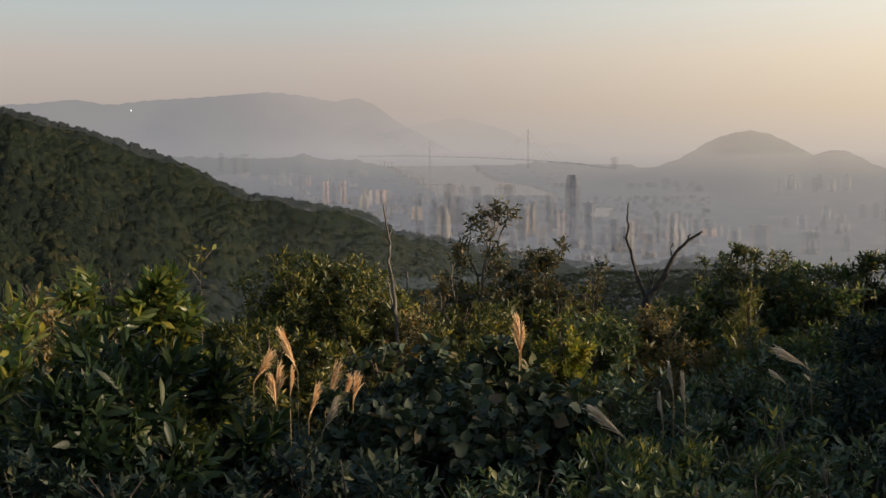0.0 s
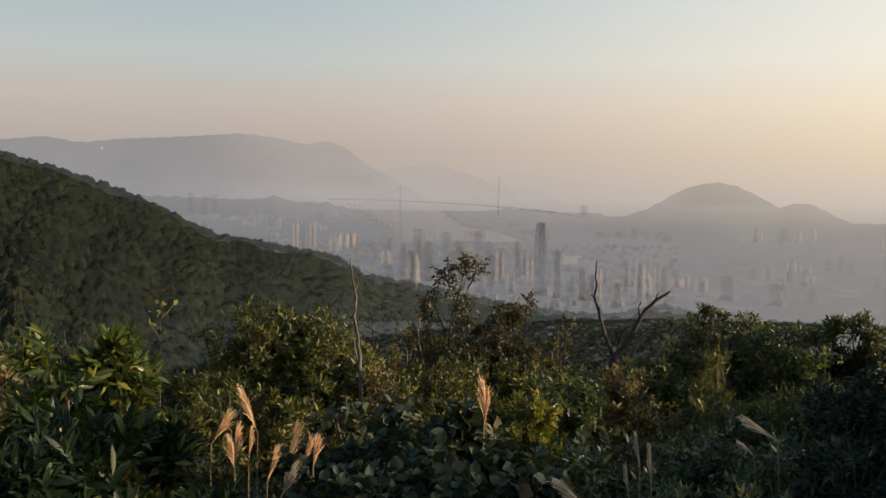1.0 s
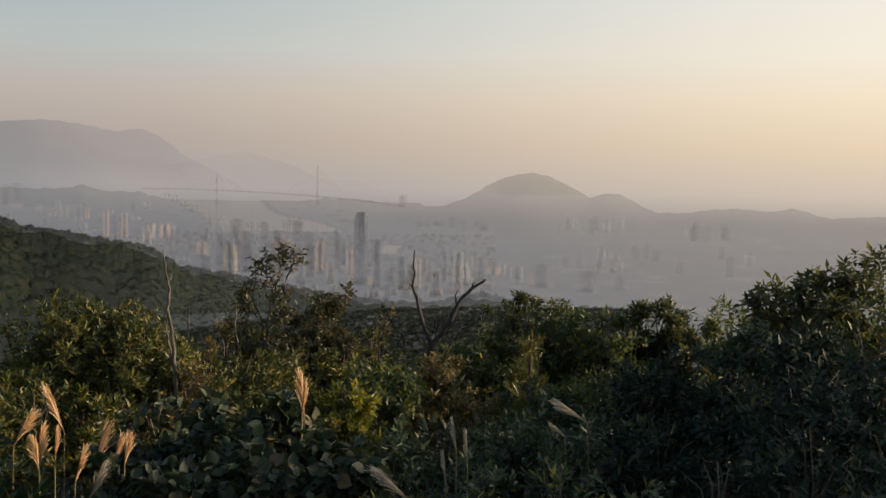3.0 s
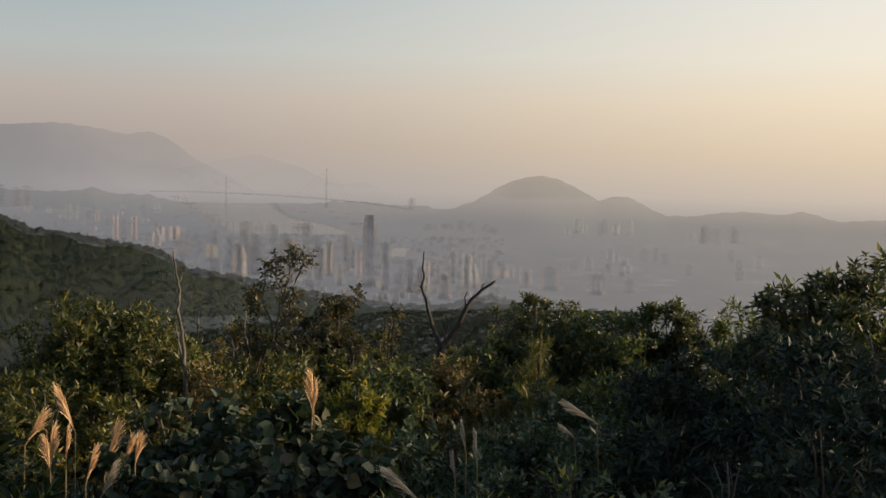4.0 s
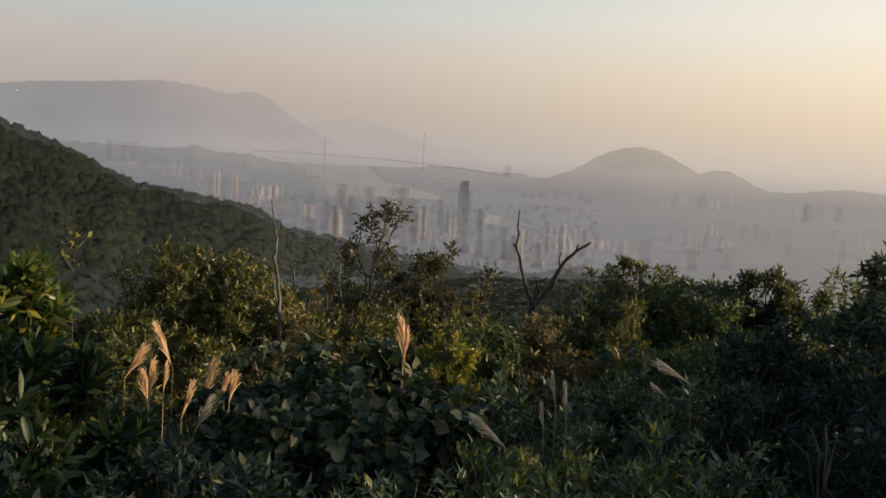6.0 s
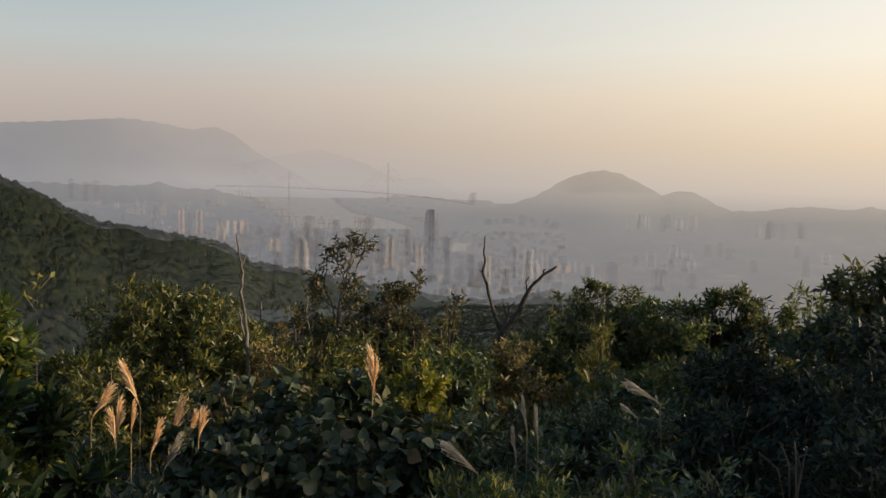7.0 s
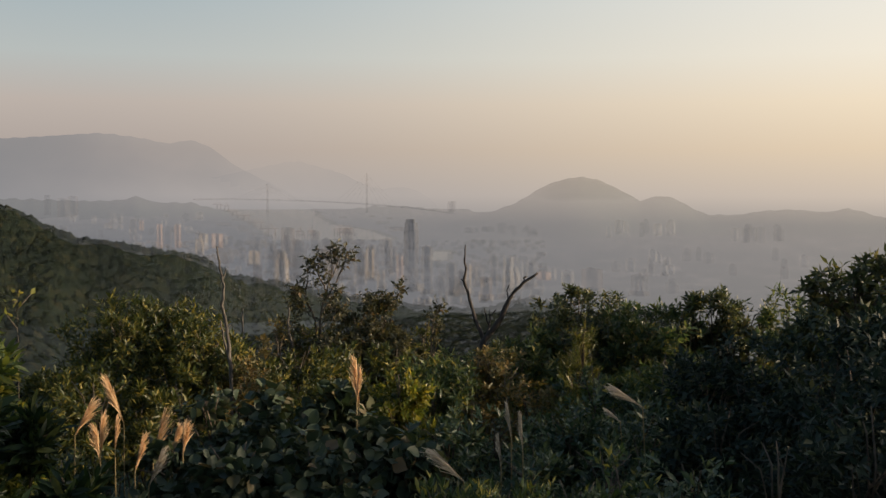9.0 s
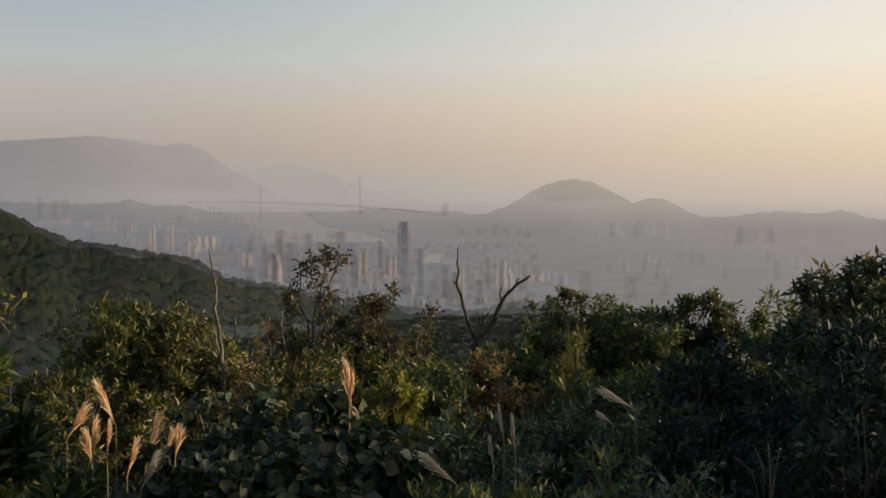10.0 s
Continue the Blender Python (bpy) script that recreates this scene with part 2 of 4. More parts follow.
def backdrop_material():
    """Mountains across the water: haze is put into a glowing colour that turns see-through towards the sun."""
    m, n = material("haze_glow_mountains")
    pos = n.node("ShaderNodeNewGeometry").outputs["Position"]
    xyz = n.node("ShaderNodeSeparateXYZ", {0: pos})
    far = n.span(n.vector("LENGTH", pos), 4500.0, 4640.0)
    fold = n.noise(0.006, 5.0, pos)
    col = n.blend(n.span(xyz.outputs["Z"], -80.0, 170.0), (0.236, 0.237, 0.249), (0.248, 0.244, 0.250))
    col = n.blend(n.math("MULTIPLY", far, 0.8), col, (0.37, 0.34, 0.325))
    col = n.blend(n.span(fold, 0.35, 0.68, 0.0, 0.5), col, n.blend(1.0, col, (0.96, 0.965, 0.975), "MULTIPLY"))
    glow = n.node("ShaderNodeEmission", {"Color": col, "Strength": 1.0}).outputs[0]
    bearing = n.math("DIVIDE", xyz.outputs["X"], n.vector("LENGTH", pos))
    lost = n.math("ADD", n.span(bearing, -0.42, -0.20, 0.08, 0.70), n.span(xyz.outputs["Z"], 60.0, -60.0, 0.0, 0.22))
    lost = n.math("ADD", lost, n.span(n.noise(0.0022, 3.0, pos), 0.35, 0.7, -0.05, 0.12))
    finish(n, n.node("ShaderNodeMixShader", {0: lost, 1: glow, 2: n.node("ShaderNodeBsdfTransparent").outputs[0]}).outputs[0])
    return m


def water_material():
    m, n = material("harbour_water")
    pos = n.node("ShaderNodeNewGeometry").outputs["Position"]
    rip = n.noise(0.05, 4.0, pos)
    bump = n.node("ShaderNodeBump", {"Height": rip, "Strength": 0.15, "Distance": 1.0})
    p = n.node("ShaderNodeBsdfPrincipled", {"Base Color": n.blend(rip, (0.05, 0.07, 0.075), (0.08, 0.095, 0.095)), "Roughness": 0.12, "Normal": bump.outputs[0]})
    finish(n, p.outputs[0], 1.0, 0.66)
    return m


def wall_material(name, pale, dark, storey=3.1, most=0.88):
    """Painted facade with rows of windows, seen from far."""
    m, n = material(name)
    geo = n.node("ShaderNodeNewGeometry")
    rnd = n.node("ShaderNodeObjectInfo").outputs["Random"]
    co = n.node("ShaderNodeTexCoord").outputs["Object"]
    xyz = n.node("ShaderNodeSeparateXYZ", {0: co})
    row = n.math("FRACT", n.math("DIVIDE", xyz.outputs["Z"], storey))
    col_at = n.math("FRACT", n.math("DIVIDE", n.math("ADD", xyz.outputs["X"], xyz.outputs["Y"]), 3.4))
    glass = n.math("MULTIPLY", n.span(row, 0.38, 0.46), n.span(col_at, 0.30, 0.38))
    side = n.math("LESS_THAN", n.math("ABSOLUTE", n.node("ShaderNodeSeparateXYZ", {0: geo.outputs["Normal"]}).outputs["Z"]), 0.5)
    wall = n.blend(rnd, pale, dark)
    wall = n.blend(n.span(n.noise(0.15, 4.0, co), 0.4, 0.7, 0, 0.35), wall, n.blend(1.0, wall, (0.7, 0.66, 0.62), "MULTIPLY"))
    col = n.blend(n.math("MULTIPLY", glass, side), wall, n.blend(0.45, wall, (0.12, 0.125, 0.135)))
    rough = n.span(n.math("MULTIPLY", glass, side), 0.0, 1.0, 0.85, 0.3)
    p = n.node("ShaderNodeBsdfPrincipled", {"Base Color": col, "Roughness": rough})
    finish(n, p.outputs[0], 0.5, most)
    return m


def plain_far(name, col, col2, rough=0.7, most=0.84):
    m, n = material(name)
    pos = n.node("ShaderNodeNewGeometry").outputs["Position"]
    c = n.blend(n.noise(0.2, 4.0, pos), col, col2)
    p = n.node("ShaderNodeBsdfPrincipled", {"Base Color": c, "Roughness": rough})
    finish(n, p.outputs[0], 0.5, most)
    return m


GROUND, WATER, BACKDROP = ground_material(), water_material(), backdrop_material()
CROWN = crown_material()
# Cream and pink hold low-sun warmth in the paint, dull tones hold shade.
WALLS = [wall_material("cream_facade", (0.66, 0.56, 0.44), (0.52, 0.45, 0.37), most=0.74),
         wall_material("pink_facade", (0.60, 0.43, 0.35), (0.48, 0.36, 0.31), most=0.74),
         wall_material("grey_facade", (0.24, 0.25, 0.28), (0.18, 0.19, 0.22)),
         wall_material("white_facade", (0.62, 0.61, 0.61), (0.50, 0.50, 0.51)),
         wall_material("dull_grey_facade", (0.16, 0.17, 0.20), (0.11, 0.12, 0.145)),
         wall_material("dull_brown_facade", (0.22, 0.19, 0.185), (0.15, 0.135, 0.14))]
GLASS_TOWER = wall_material("dark_glass_facade", (0.13, 0.14, 0.17), (0.12, 0.13, 0.16), 3.6)
ROOF = plain_far("grey_roof", (0.28, 0.28, 0.29), (0.36, 0.35, 0.36))
STEEL = plain_far("painted_steel", (0.16, 0.14, 0.15), (0.22, 0.19, 0.20), 0.6, 0.55)
# Dark, and with less haze mixed in than the pale concrete.
BRIDGE = plain_far("dark_bridge_concrete", (0.13, 0.13, 0.14), (0.18, 0.175, 0.18), 0.8, 0.78)
CONCRETE = plain_far("pale_concrete", (0.26, 0.26, 0.27), (0.36, 0.35, 0.35))
GLOW_DOT, dot_net = material("far_glow_dot")
finish(dot_net, dot_net.node("ShaderNodeEmission", {"Color": (1.0, 0.97, 0.9, 1), "Strength": 2.5}).outputs[0])


# ---- helpers of the build ----
SEA = -100.0
rng = np.random.default_rng(7)


def spot(az, r, el=None, z=None):
    """The place at az degrees clockwise from +y, r metres off on the level; its height by el degrees over the eye's level, or z."""
    if z is None:
        z = EYE + r * math.tan(radians(el)) if el is not None else ground_z(az, r)
    return Vector((r * math.sin(radians(az)), r * math.cos(radians(az)), z))


def part(name, mesh_or_bm, mat, parent=None, label="", kind=""):
    if isinstance(mesh_or_bm, bmesh.types.BMesh):
        me = bpy.data.meshes.new(name)
        mesh_or_bm.to_mesh(me)
        mesh_or_bm.free()
    else:
        me = mesh_or_bm
    if not me.materials:
        me.materials.append(mat)
    ob = new(name, me)
    if parent is not None:
        ob.parent = parent
    return tagged(ob, label, kind=kind)


def thing(name, at, label, category, group="", turn=0.0):
    ob = new(name)
    ob.empty_display_size = 0.1
    ob.location, ob.rotation_euler = at, (0, 0, radians(turn))
    return tagged(ob, label, category, group)


def mesh_from(name, verts, faces, smooth=False):
    """A mesh from arrays: n x 3 places and m x k corner numbers."""
    me = bpy.data.meshes.new(name)
    verts, faces = np.asarray(verts, np.float32), np.asarray(faces, np.int32)
    k = faces.shape[1]
    me.vertices.add(len(verts))
    me.vertices.foreach_set("co", verts.ravel())
    me.loops.add(faces.size)
    me.loops.foreach_set("vertex_index", faces.ravel())
    me.polygons.add(len(faces))
    me.polygons.foreach_set("loop_start", np.arange(0, faces.size, k, dtype=np.int32))
    me.polygons.foreach_set("loop_total", np.full(len(faces), k, np.int32))
    me.polygons.foreach_set("use_smooth", np.full(len(faces), smooth))
    me.update(calc_edges=True)
    me.validate()
    return me


def unit(v):
    return v / np.maximum(np.linalg.norm(v, axis=-1, keepdims=True), 1e-9)


def tube(bm, pts, radii, sides=7, knots=0.0):
    """A tapered limb along pts, its end closed."""
    rings = []
    pts = [Vector(p) for p in pts]
    for i, (p, r) in enumerate(zip(pts, radii)):
        d = (pts[min(i + 1, len(pts) - 1)] - pts[max(i - 1, 0)]).normalized()
        a = d.orthogonal().normalized()
        b = d.cross(a)
        ring = []
        for k in range(sides):
            t = 2 * math.pi * k / sides
            rr = r * (1 + knots * random.uniform(-1, 1))
            ring.append(bm.verts.new(p + (a * math.cos(t) + b * math.sin(t)) * rr))
        rings.append(ring)
    for u, v in zip(rings, rings[1:]):
        # match the ring that turned least
        s = min(range(sides), key=lambda q: (u[0].co - v[q].co).length)
        v[:] = v[s:] + v[:s]
        for k in range(sides):
            bm.faces.new((u[k], u[(k + 1) % sides], v[(k + 1) % sides], v[k]))
    bm.faces.new(rings[-1])
    bm.faces.new(rings[0][::-1])
    for f in bm.faces:
        f.smooth = True


def prism(bm, outline, z0, z1):
    """An upright body over a plan outline."""
    lo, hi = [[bm.verts.new((x, y, z)) for x, y in outline] for z in (z0, z1)]
    n = len(outline)
    for k in range(n):
        bm.faces.new((lo[k], lo[(k + 1) % n], hi[(k + 1) % n], hi[k]))
    bm.faces.new(hi)
    bm.faces.new(lo[::-1])


def box(bm, x0, x1, y0, y1, z0, z1):
    v = [bm.verts.new((x, y, z)) for z in (z0, z1) for x, y in ((x0, y0), (x1, y0), (x1, y1), (x0, y1))]
    for f in ((3, 2, 1, 0), (4, 5, 6, 7), (0, 1, 5, 4), (1, 2, 6, 5), (2, 3, 7, 6), (3, 0, 4, 7)):
        bm.faces.new([v[i] for i in f])


# ---- the land: one sheet from the hilltop over the valley to the horizon ----
def table(az, rows, uneven=0.0):
    rise = uneven * (np.sin(az * 7.3) + 0.7 * np.sin(az * 17.1 + 1.0) + 0.5 * np.sin(az * 31.7 + 2.0))
    return np.interp(az, [r[0] for r in rows], [r[1] for r in rows]) + rise


# crest of the wooded spur: azimuth, elevation; and azimuth, distance
SPUR_EL = [(-60, 3.5), (-40, 2.9), (-31, 2.0), (-27.7, 1.06), (-24.2, -0.08), (-22.3, -0.88), (-19.4, -2.4), (-17, -2.8),
           (-13.1, -3.5), (-11.4, -4.5), (-8.8, -4.95), (-6.7, -5.4), (-4, -5.85), (-0.6, -6.35), (2, -6.3), (4.3, -5.75), (6.5, -6.2), (10, -8), (16, -11)]
SPUR_R = [(-60, 560), (-31, 590), (-20, 615), (-12, 645), (-4, 700), (4, 780), (16, 840)]
# the hill over the harbour and the ridge beside it
HILL_EL = [(-4, -3.9), (-3, -3.4), (0.5, -1.75), (2, -1.4), (3.5, -0.85), (5, 0.05), (5.9, 0.38), (6.9, 0.55), (7.9, 0.36), (9.1, -0.22), (10, -0.72),
           (10.9, -0.45), (11.7, -0.55), (12.6, -1.05), (13.4, -1.42), (14.9, -1.42), (16.2, -1.2), (17.5, -1.12), (19.2, -1.24),
           (20.3, -1.03), (21.9, -1.5), (23.4, -1.4), (27, -1.2), (32, -2.4), (40, -3.4)]
# mountains across the water
FAR_EL = [(-60, 1.0), (-45, 1.6), (-29.6, 2.1), (-27.6, 2.35), (-26, 2.05), (-24.1, 2.3), (-21.6, 2.45), (-17.9, 2.75), (-15.8, 2.5), (-14.6, 2.2),
          (-13.5, 2.5), (-12.3, 2.0), (-11.4, 1.2), (-10.2, 0.6), (-9, 0.0), (-7.5, -0.8), (-5, -1.9), (-3.5, -6)]
FARTHER_EL = [(-13, 0.4), (-10.5, 0.95), (-8.1, 1.45), (-6.9, 1.1), (-5.6, 0.75), (-4.6, 0.2), (-3.7, -0.1), (-2.6, 0.1), (-1.6, -0.15), (-0.6, -0.9), (0.4, -2.4)]
SHORE_EL = [(-60, -0.9), (-30, -0.7), (-22.3, -0.62), (-18.4, -0.75), (-17, -0.7), (-16.2, -0.5), (-15.3, -0.82), (-13.4, -0.85), (-12.6, -1.1), (-11.9, -1.25), (-11.0, -1.6), (-10.2, -2.3), (-7, -2.3), (-6.2, -1.7), (-5.2, -1.2), (-4, -1.02), (-2.2, -1.05), (-0.4, -1.22), (1.0, -1.3), (2.6, -1.38), (4, -1.6), (6, -2.3)]


def is_sea(az, r):
    """The harbour: an inlet between the docks that opens out to sea, and a pond among the towers."""
    inlet = (r > 2080) & (az > np.interp(r, [2090, 2530, 3350, 4660], [-9.2, -10.0, -10.9, -11.8])) \
        & (az < np.interp(r, [2090, 2530, 2900, 3640, 4660], [-3.0, -4.3, -6.2, -6.95, -7.3]))
    pond = (r > 1470) & (r < 1700) & (az > -1.1 + (r - 1470) * 0.001) & (az < 0.1 - (1700 - r) * 0.0015)
    return inlet | pond


def land_height(az, r):
    az, r = np.broadcast_arrays(np.asarray(az, float), np.asarray(r, float))
    az = (az + 180) % 360 - 180
    top = np.where(r < 1.2, 0.0, np.where(r < 3.0, -0.9 * np.clip((r - 1.2) / 1.8, 0, 1), -0.75 - 0.05 * r))
    drop = -1.45 - 0.52 * (r - 14)
    valley = -78 - 20.5 * np.clip((r - 320) / 560, 0, 1) ** 2
    z = np.where(r < 14, top, np.maximum(drop, valley))
    wob = 4.0 * np.sin(az * 0.62 + r * 0.013) + 1.6 * np.sin(az * 1.9 - r * 0.03)
    # spur
    rc = table(az, SPUR_R)
    near_crest = np.clip(1 - np.abs(rc - r) / 30, 0, 1)
    soft_el = sum(table(az + s, SPUR_EL) for s in (-0.9, -0.3, 0.3, 0.9)) / 4
    crest_el = table(az, SPUR_EL, 0.04) * near_crest + soft_el * (1 - near_crest)
    zc = EYE + rc * np.tan(np.radians(crest_el)) - 3.0
    spur = np.where(r < rc, zc - 0.40 * (rc - r) + wob * np.clip((rc - r) / 60, 0, 1), zc - 0.55 * (r - rc))
    z = np.where((az > -75) & (az < 18) & (r > 60), np.maximum(z, spur), z)
    # hill over the harbour
    edge = np.where(az > -4, 1.0, 0.0) * np.clip((44 - az) / 8, 0, 1)
    zh = EYE + 2500 * np.tan(np.radians(table(az, HILL_EL, 0.018)))
    soft = EYE + 2500 * np.tan(np.radians(sum(table(az + s, HILL_EL) for s in (-1.6, -1.0, -0.4, 0.4, 1.0, 1.6)) / 6))
    far_down = np.clip((2500 - r) / 260, 0, 1)
    gully = 4.0 * np.sin(az * 0.9 + r * 0.012) + 2.0 * np.sin(az * 1.7 - r * 0.031 + 1.0)
    flank = zh * (1 - far_down) + soft * far_down - 0.27 * (2500 - r) + gully * np.clip((2500 - r) / 120, 0, 1)
    hill = np.where(r < 2500, flank, zh - (2500 - r) * np.tan(np.radians(table(az, HILL_EL, 0.018))))
    hill = SEA + 1.5 + (hill - SEA - 1.5) * edge
    z = np.where((edge > 0) & (r > 1500), np.where((r > 2500) & (az > 1), hill, np.maximum(z, hill)), z)
    # low hills on the far shore
    rs = np.interp(az, [-12, -8], [3750, 4600])
    zs = EYE + rs * np.tan(np.radians(table(az, SHORE_EL, 0.03)))
    shore = np.where(r < rs, zs - 0.25 * (rs - r), zs + np.tan(np.radians(table(az, SHORE_EL, 0.03))) * (r - rs))
    z = np.where((az > -62) & (az < 6) & (r > 2600), np.maximum(z, shore), z)
    flat = z < SEA + 3.0
    return np.where(is_sea(az, r) & flat, SEA - 1.0, z)


def ground_z(az, r):
    return float(land_height(az, r))


def build_land():
    azs = np.concatenate([np.arange(-180, -64, 4.0), np.arange(-64, -34, 1.0), np.arange(-34, 28, 0.25), np.arange(28, 64, 1.0), np.arange(64, 180, 4.0)])
    rs = np.concatenate([np.arange(0.6, 16, 0.4), 16 * (4880 / 16) ** (np.arange(290) / 289)])
    A, R = np.meshgrid(azs, rs)
    Z = land_height(A, R)
    rough = np.where((R < 5) | (R > 1300), 0.0, np.clip(R * 0.0006, 0.02, 0.8))
    Z = Z + rough * rng.normal(size=Z.shape) * (Z > SEA + 2)
    # the forest floor lies under the canopy
    Z = Z - 3.0 * np.clip((table(A, SPUR_R) - 15 - R) / 20, 0, 1) * ((R > 395) & (A > -34.8) & (A < 12.8))
    V = np.stack([R * np.sin(np.radians(A)), R * np.cos(np.radians(A)), Z], -1).reshape(-1, 3)
    n, k = len(azs), len(rs)
    i, j = np.meshgrid(np.arange(n), np.arange(k - 1))
    a, b = (j * n + i).ravel(), (j * n + (i + 1) % n).ravel()
    F = np.stack([a, b, b + n, a + n], -1)
    V = np.vstack([V, [[0, 0, 0]]])
    # the middle is closed by a fan of thin quads
    c = len(V) - 1
    ring = np.arange(n)
    fan = np.stack([np.full(n, c), ring, (ring + 1) % n], -1)
    me = bpy.data.meshes.new("ground")
    me.from_pydata(V.tolist(), [], F.tolist() + fan.tolist())
    for p in me.polygons:
        p.use_smooth = True
    return part("ground", me, GROUND, None, "scrub-covered hill, wooded valley, city plain and distant hills", "structure")


tagged(build_land(), category="ground")


def build_backdrop():
    """The mountain ranges beyond the harbour."""
    azs, rs = np.arange(-62, 3.01, 0.25), np.arange(3900, 4891, 22.0)
    A, R = np.meshgrid(azs, rs)
    Z = np.full(A.shape, SEA - 20.0)
    for rows, rr, slope in ((FAR_EL, 4420, 0.75), (FARTHER_EL, 4680, 1.2)):
        ze = EYE + rr * np.tan(np.radians(sum(table(A + b, rows, 0.03) for b in (-0.35, 0.0, 0.35)) / 3))
        Z = np.maximum(Z, np.where(R < rr, ze - slope * (rr - R), ze - 0.5 * (R - rr)))
    n = len(azs)
    i, j = np.meshgrid(np.arange(n - 1), np.arange(len(rs) - 1))
    far_off = EYE + 4680 * np.tan(np.radians(table(A, FARTHER_EL))) - 1.2 * (4680 - R)
    above = ((Z > SEA - 19) & ((R < 4420) | (R < 4680) & (Z < far_off + 12)))[:-1, :-1].ravel()
    a = (j * n + i).ravel()[above]
    V = np.stack([R * np.sin(np.radians(A)), R * np.cos(np.radians(A)), Z], -1).reshape(-1, 3)
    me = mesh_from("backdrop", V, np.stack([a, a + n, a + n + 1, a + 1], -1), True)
    tagged(part("backdrop", me, BACKDROP, None, "mountain ranges with evening haze put into a glowing blue-grey", "structure"), category="backdrop")


build_backdrop()


def build_water():
    """The harbour's surface, a little way in under its shores."""
    azs, rs = np.arange(-14.0, 3.0, 0.2), np.arange(1300, 4891, 34.0)
    A, R = np.meshgrid(azs, rs)
    wet = is_sea(A, R)
    wide = wet.copy()
    wide[1:] |= wet[:-1]
    wide[:-1] |= wet[1:]
    wide[:, 1:] |= wet[:, :-1]
    wide[:, :-1] |= wet[:, 1:]
    V = np.stack([R * np.sin(np.radians(A)), R * np.cos(np.radians(A)), np.full(R.shape, SEA)], -1).reshape(-1, 3)
    n = len(azs)
    i, j = np.meshgrid(np.arange(n - 1), np.arange(len(rs) - 1))
    a = (j * n + i).ravel()
    F = np.stack([a, a + 1, a + n + 1, a + n], -1)[wide[:-1, :-1].ravel()]
    me = mesh_from("water", V, F[:, ::-1])
    return part("water", me, WATER, None, "calm pale harbour water under evening haze", "structure")


tagged(build_water(), category="water")


# ---- far woods on the spur ----
def build_woods():
    """The canopy of the wood: a close cover of domed crowns of uneven size, each broken into clumps."""
    azs = np.arange(-35, 13, 0.072)
    rs = np.arange(385, 860, 1.05)
    A, R = np.meshgrid(azs, rs)
    X, Y = R * np.sin(np.radians(A)), R * np.cos(np.radians(A))
    gen = np.random.default_rng(21)

    def domes(cell, least, most, lift):
        lot = gen.random((4, 512, 512))
        ci, cj = np.floor(X / cell).astype(int), np.floor(Y / cell).astype(int)
        dome = np.full(X.shape, -0.3)
        for di in (-1, 0, 1):
            for dj in (-1, 0, 1):
                i, j = (ci + di) % 512, (cj + dj) % 512
                px, py = (ci + di + lot[0, i, j]) * cell, (cj + dj + lot[1, i, j]) * cell
                wide = cell * (least + (most - least) * lot[2, i, j])
                q = 1 - ((X - px) ** 2 + (Y - py) ** 2) / wide ** 2
                dome = np.maximum(dome, np.where(q > 0, np.sqrt(np.maximum(q, 0)) * wide * 0.95 + (lot[3, i, j] - 0.5) * lift, -0.3))
        return dome

    big, clump = domes(3.4, 0.40, 0.95, 2.6), domes(1.3, 0.4, 0.9, 1.1)
    stand = np.sin(A * 1.1 + R * 0.021) + np.sin(A * 0.63 - R * 0.034 + 1.0)
    Z = land_height(A, R) + 1.5 + (big * 0.95 + clump * 0.6) * np.clip(np.abs(table(A, SPUR_R) - R) / 30, 0.4, 1.0) + 0.5 * (stand + 1) * np.clip(np.abs(table(A, SPUR_R) - R) / 40, 0, 1) + gen.normal(0, 0.16, X.shape)
    inside = (R < table(A, SPUR_R) + 9) & (R > table(A, SPUR_R) - 560)
    n = len(azs)
    i, j = np.meshgrid(np.arange(n - 1), np.arange(len(rs) - 1))
    a = (j * n + i).ravel()
    F = np.stack([a, a + n, a + n + 1, a + 1], -1)[inside[:-1, :-1].ravel()]
    me = mesh_from("far_woods", np.stack([X, Y, Z], -1).reshape(-1, 3), F)
    ob = part("far_woods", me, CROWN, None, "dense dull-green wood covering the spur across the valley", "stuff")
    tagged(ob, category="woods")


build_woods()


